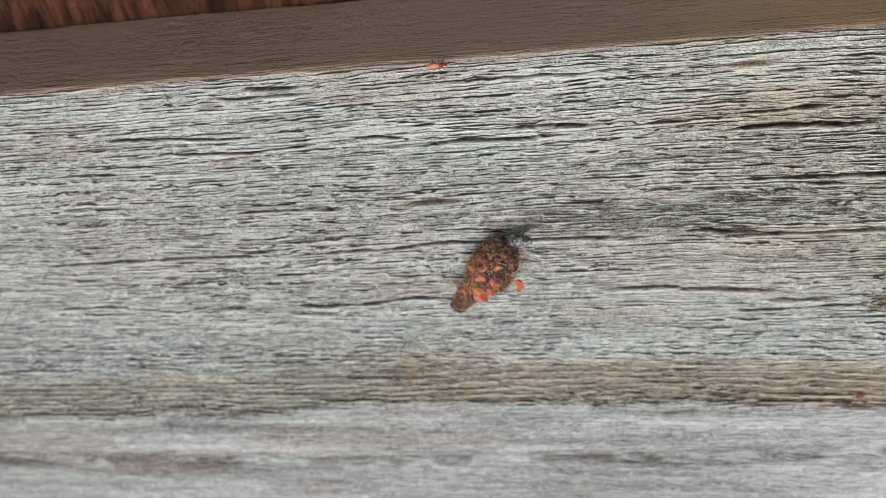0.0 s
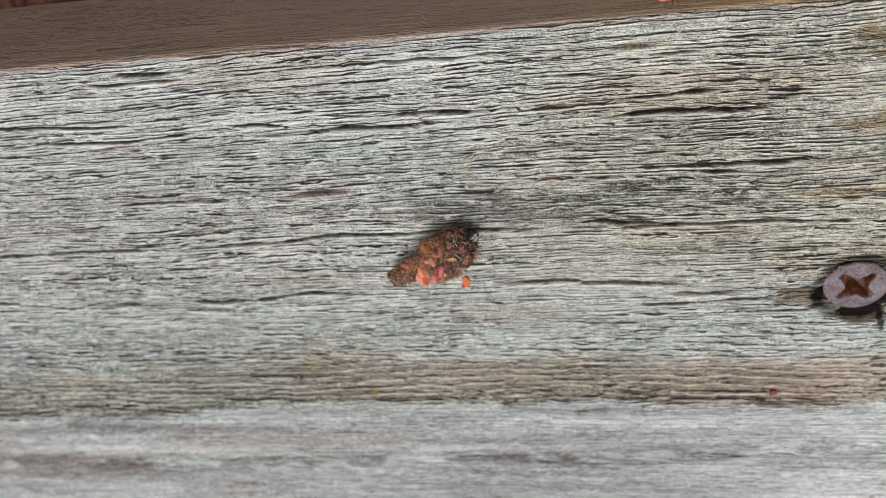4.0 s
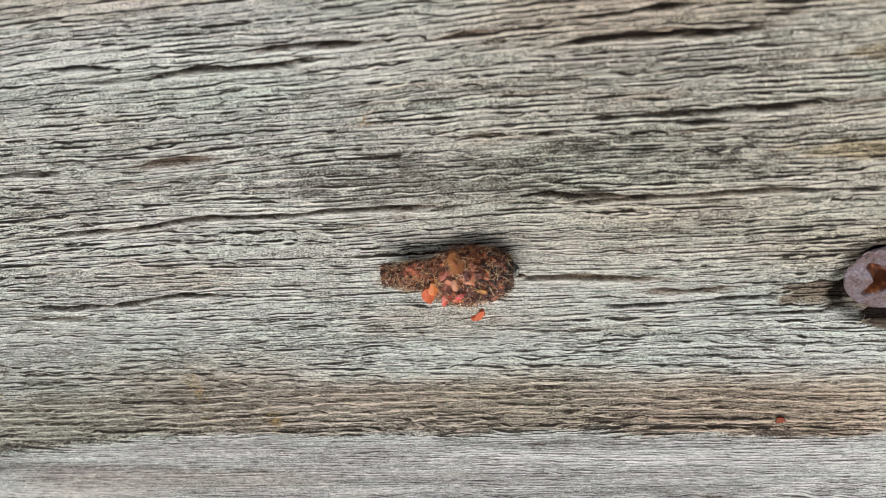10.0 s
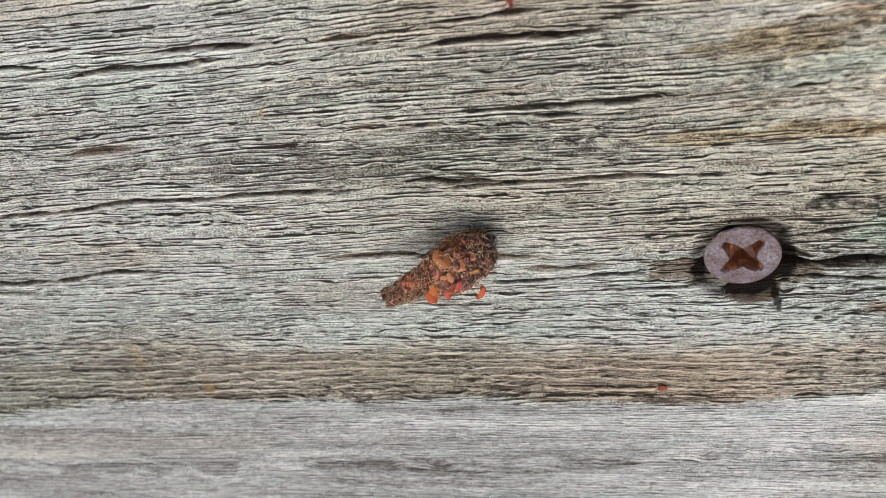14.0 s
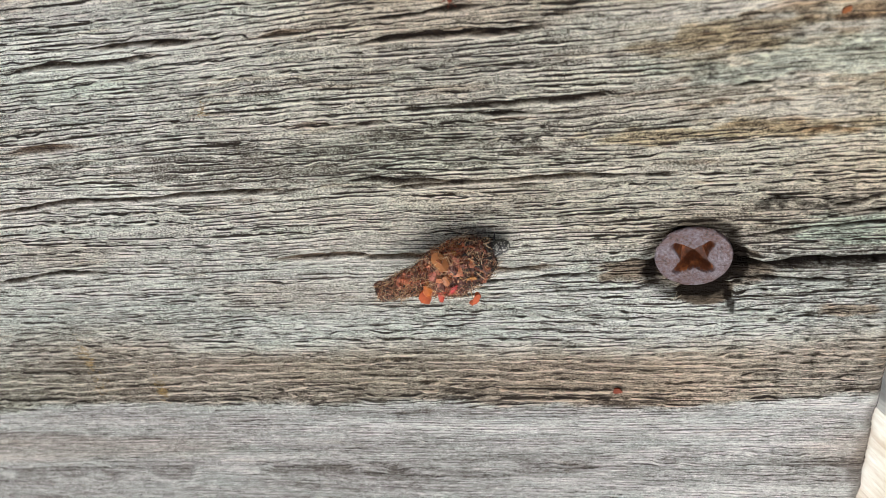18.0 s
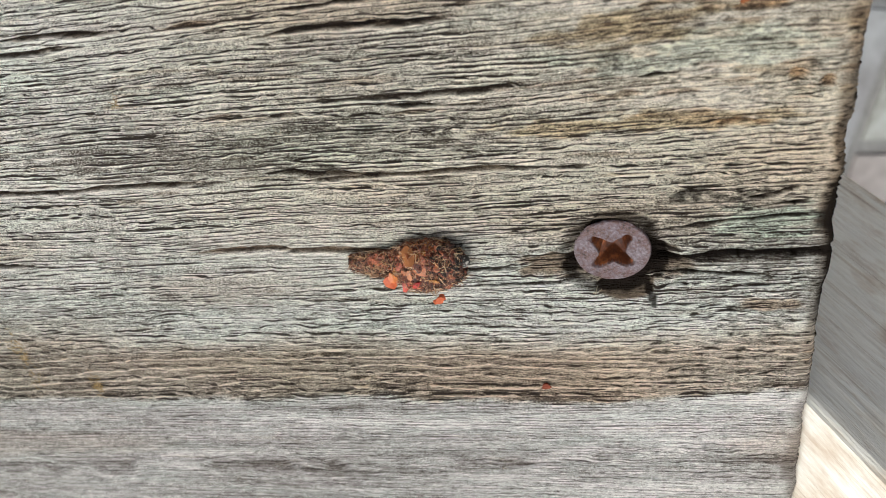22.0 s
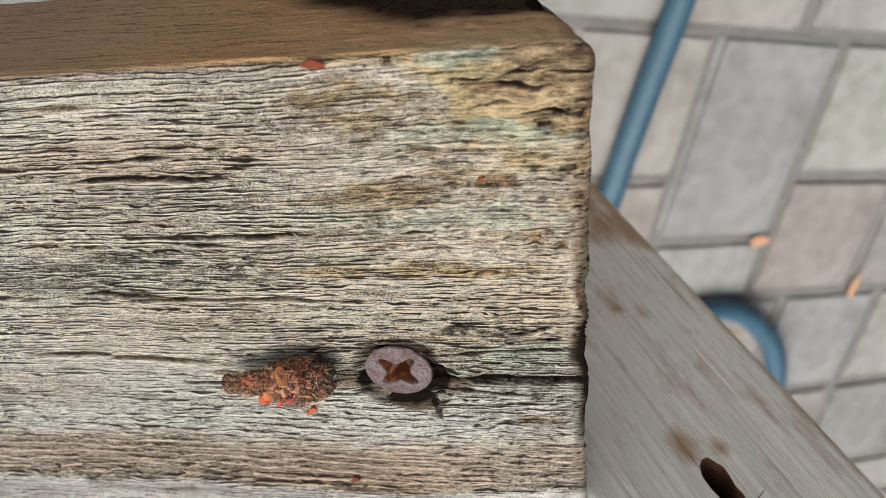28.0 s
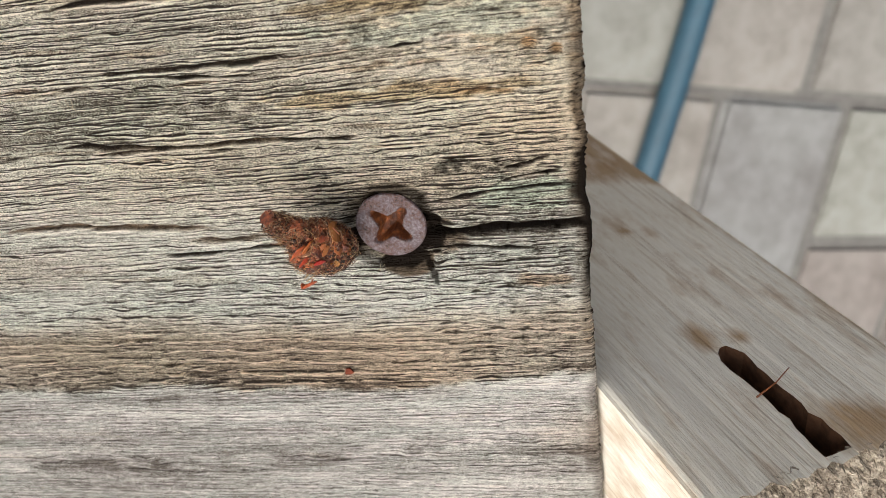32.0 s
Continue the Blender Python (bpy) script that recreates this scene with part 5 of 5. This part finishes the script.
def motions():
    rows = [
        (0, -6.16, 0.95, 0.26, -6, 52),
        (0.5, -6.02, 0.88, 0.26, -9, 44),
        (1, -5.95, 0.89, 0.26, -14, 46),
        (1.5, -5.84, 0.91, 0.26, -15, 36),
        (2, -5.73, 0.98, 0.26, -15, 51),
        (2.5, -5.72, 0.97, 0.26, -15, 50),
        (3, -5.48, 0.85, 0.26, -14, 36),
        (3.5, -5.28, 0.91, 0.26, -6, 34),
        (5.5, -4.98, 0.62, 0.26, 8, 8),
        (6, -4.86, 0.61, 0.26, 3, 3),
        (6.5, -4.78, 0.61, 0.26, 0, -3),
        (7, -4.64, 0.63, 0.26, 8, 3),
        (7.5, -4.45, 0.60, 0.26, 8, 2),
        (8, -4.36, 0.46, 0.26, 4, -8),
        (8.5, -4.22, 0.41, 0.26, -3, -6),
        (9, -4.11, 0.40, 0.26, -4, -8),
        (9.5, -3.94, 0.30, 0.26, 4, -3),
        (10, -3.83, 0.12, 0.26, -2, -2),
        (10.5, -3.77, 0.20, 0.26, -3, 4),
        (11, -3.69, 0.13, 0.26, 3, 4),
        (11.5, -3.54, 0.15, 0.26, -3, 3),
        (12, -3.42, 0.17, 0.26, -15, 6),
        (12.5, -3.28, 0.19, 0.26, -18, 18),
        (13, -3.09, 0.20, 0.26, -18, 20),
        (13.5, -2.92, 0.18, 0.26, -18, 15),
        (14, -2.79, 0.18, 0.26, -20, 18),
        (14.5, -2.71, 0.22, 0.26, -16, 16),
        (16.5, -2.39, 0.13, 0.26, -14, 24),
        (17, -2.32, 0.08, 0.26, -18, 18),
        (17.5, -2.24, 0.05, 0.26, -9, 14),
        (18, -2.20, 0.04, 0.26, -14, 12),
        (18.5, -2.12, -0.02, 0.26, -6, 10),
        (19, -2.11, -0.03, 0.26, -8, 10),
        (19.5, -1.97, -0.11, 0.26, -6, 0),
        (20, -1.93, -0.12, 0.26, -9, -4),
        (20.5, -1.81, -0.15, 0.26, 4, 4),
        (21, -1.75, -0.15, 0.26, 2, 2),
        (21.5, -1.63, -0.23, 0.26, 8, 4),
        (22, -1.63, -0.24, 0.26, 8, 4),
        (22.5, -1.62, -0.16, 0.26, 0, 8),
        (23, -1.51, -0.11, 0.26, -6, 9),
        (23.5, -1.41, -0.21, 0.26, -4, 12),
        (24, -1.33, -0.17, 0.26, -12, 6),
        (24.5, -1.20, -0.10, 0.26, -9, 20),
        (26.5, -0.87, -0.21, 0.26, -9, 4),
        (27, -0.84, -0.10, 0.26, 4, 20),
        (27.5, -0.70, -0.18, 0.26, 0, 4),
        (28, -0.75, -0.19, 0.26, -4, 3),
        (28.5, -0.61, -0.30, 0.26, -9, 0),
        (29, -0.63, -0.28, 0.26, -4, -4),
        (29.5, -0.56, -0.36, 0.26, 2, 9),
        (30, -0.56, -0.20, 0.26, 2, 3),
        (30.5, -0.56, -0.25, 0.26, 8, -2),
        (31, -0.56, -0.43, 0.26, 8, -18),
        (31.5, -0.51, -0.58, 0.26, 8, -26),
        (32, -0.50, -0.55, 0.26, -39, -62),
    ]

    def roll(t):
        """The case lies a little on its side at first and again at the end."""
        return float(np.interp(t, (0, 9, 10.5, 30.2, 30.9, 32), (-22, -22, 0, 0, -32, -32)))

    walk(worm, [(t, BOARD @ pose(x * CM, y * CM, (z - 0.03) * CM, 0, -pitch, yaw) @ pose(0, 0, 0, roll(t), 0, 0)) for t, x, y, z, pitch, yaw in rows])
    # the beetle runs along the edge, over it, comes back down the face, rests and leaves
    run = ((0, -6.90, 3.65, 0, 0, 4), (0.5, -6.36, 3.67, 0, 0, 2), (1.0, -5.66, 3.67, 0, 0, 4), (1.5, -5.19, 3.72, 0, 0, 8), (2.0, -4.72, 3.80, 0, -20, 6), (2.5, -4.21, 3.80, 0, -10, 0), (3.0, -3.64, 3.80, 0, -10, 0), (3.5, -3.05, 3.82, 0, -20, 0),
           (3.9, -2.75, 3.88, -0.08, -50, 0), (4.4, -2.70, 3.90, -0.50, -88, 0), (10.3, -2.75, 3.90, -0.50, -88, 0), (10.7, -2.72, 3.88, -0.08, -50, -10), (11.0, -2.62, 3.66, 0, 0, -35), (11.35, -2.44, 3.30, 0, 0, -70), (11.6, -2.39, 3.06, 0, 0, -82), (12.0, -2.38, 2.96, 0, 0, -85),
           (13.0, -2.36, 2.91, 0, 0, -78), (14.0, -2.37, 2.99, 0, 0, -78), (20.5, -2.37, 3.00, 0, 0, -80), (21.0, -2.45, 3.04, 0, 0, -130), (21.4, -2.80, 3.08, 0, 0, -178), (22.0, -3.50, 3.25, 0, 0, -188), (26.0, -9.5, 3.45, 0, 0, -182), (32, -12.5, 3.5, 0, 0, -180))
    walk(bug, [(t, BOARD @ pose(x * CM, y * CM, (z + 0.035) * CM, rx, 0, rz)) for t, x, y, z, rx, rz in run])
    # the caterpillar looks out of the case and draws back: reach, side, turn
    peek = ((0, 0.13, -0.13, -50), (0.5, 0.11, -0.11, -45), (1, 0.12, -0.11, -45), (1.5, 0.06, -0.05, -25), (2, -0.06, 0, 0), (2.5, 0.08, 0, 0), (3, 0.02, 0, 0), (3.5, -0.02, 0, 0), (5.5, -0.1, 0, 0), (8, -0.06, 0, 0), (10.5, -0.08, 0, 0), (13, -0.08, 0, 0), (16.5, 0.0, 0, 0), (17.5, 0.04, 0, 0), (19, 0.06, 0, 0), (20, 0.03, 0, 0), (21, -0.1, 0, 0), (23, -0.04, 0, 0), (24, 0.02, 0, 0), (26.5, 0.0, 0, 0), (28, -0.1, 0, 0), (32, -0.1, 0, 0))
    walk(fore, [(t, pose(x * CM, y * CM, -0.03 * CM, 0, 0, turn)) for t, x, y, turn in peek])


motions()
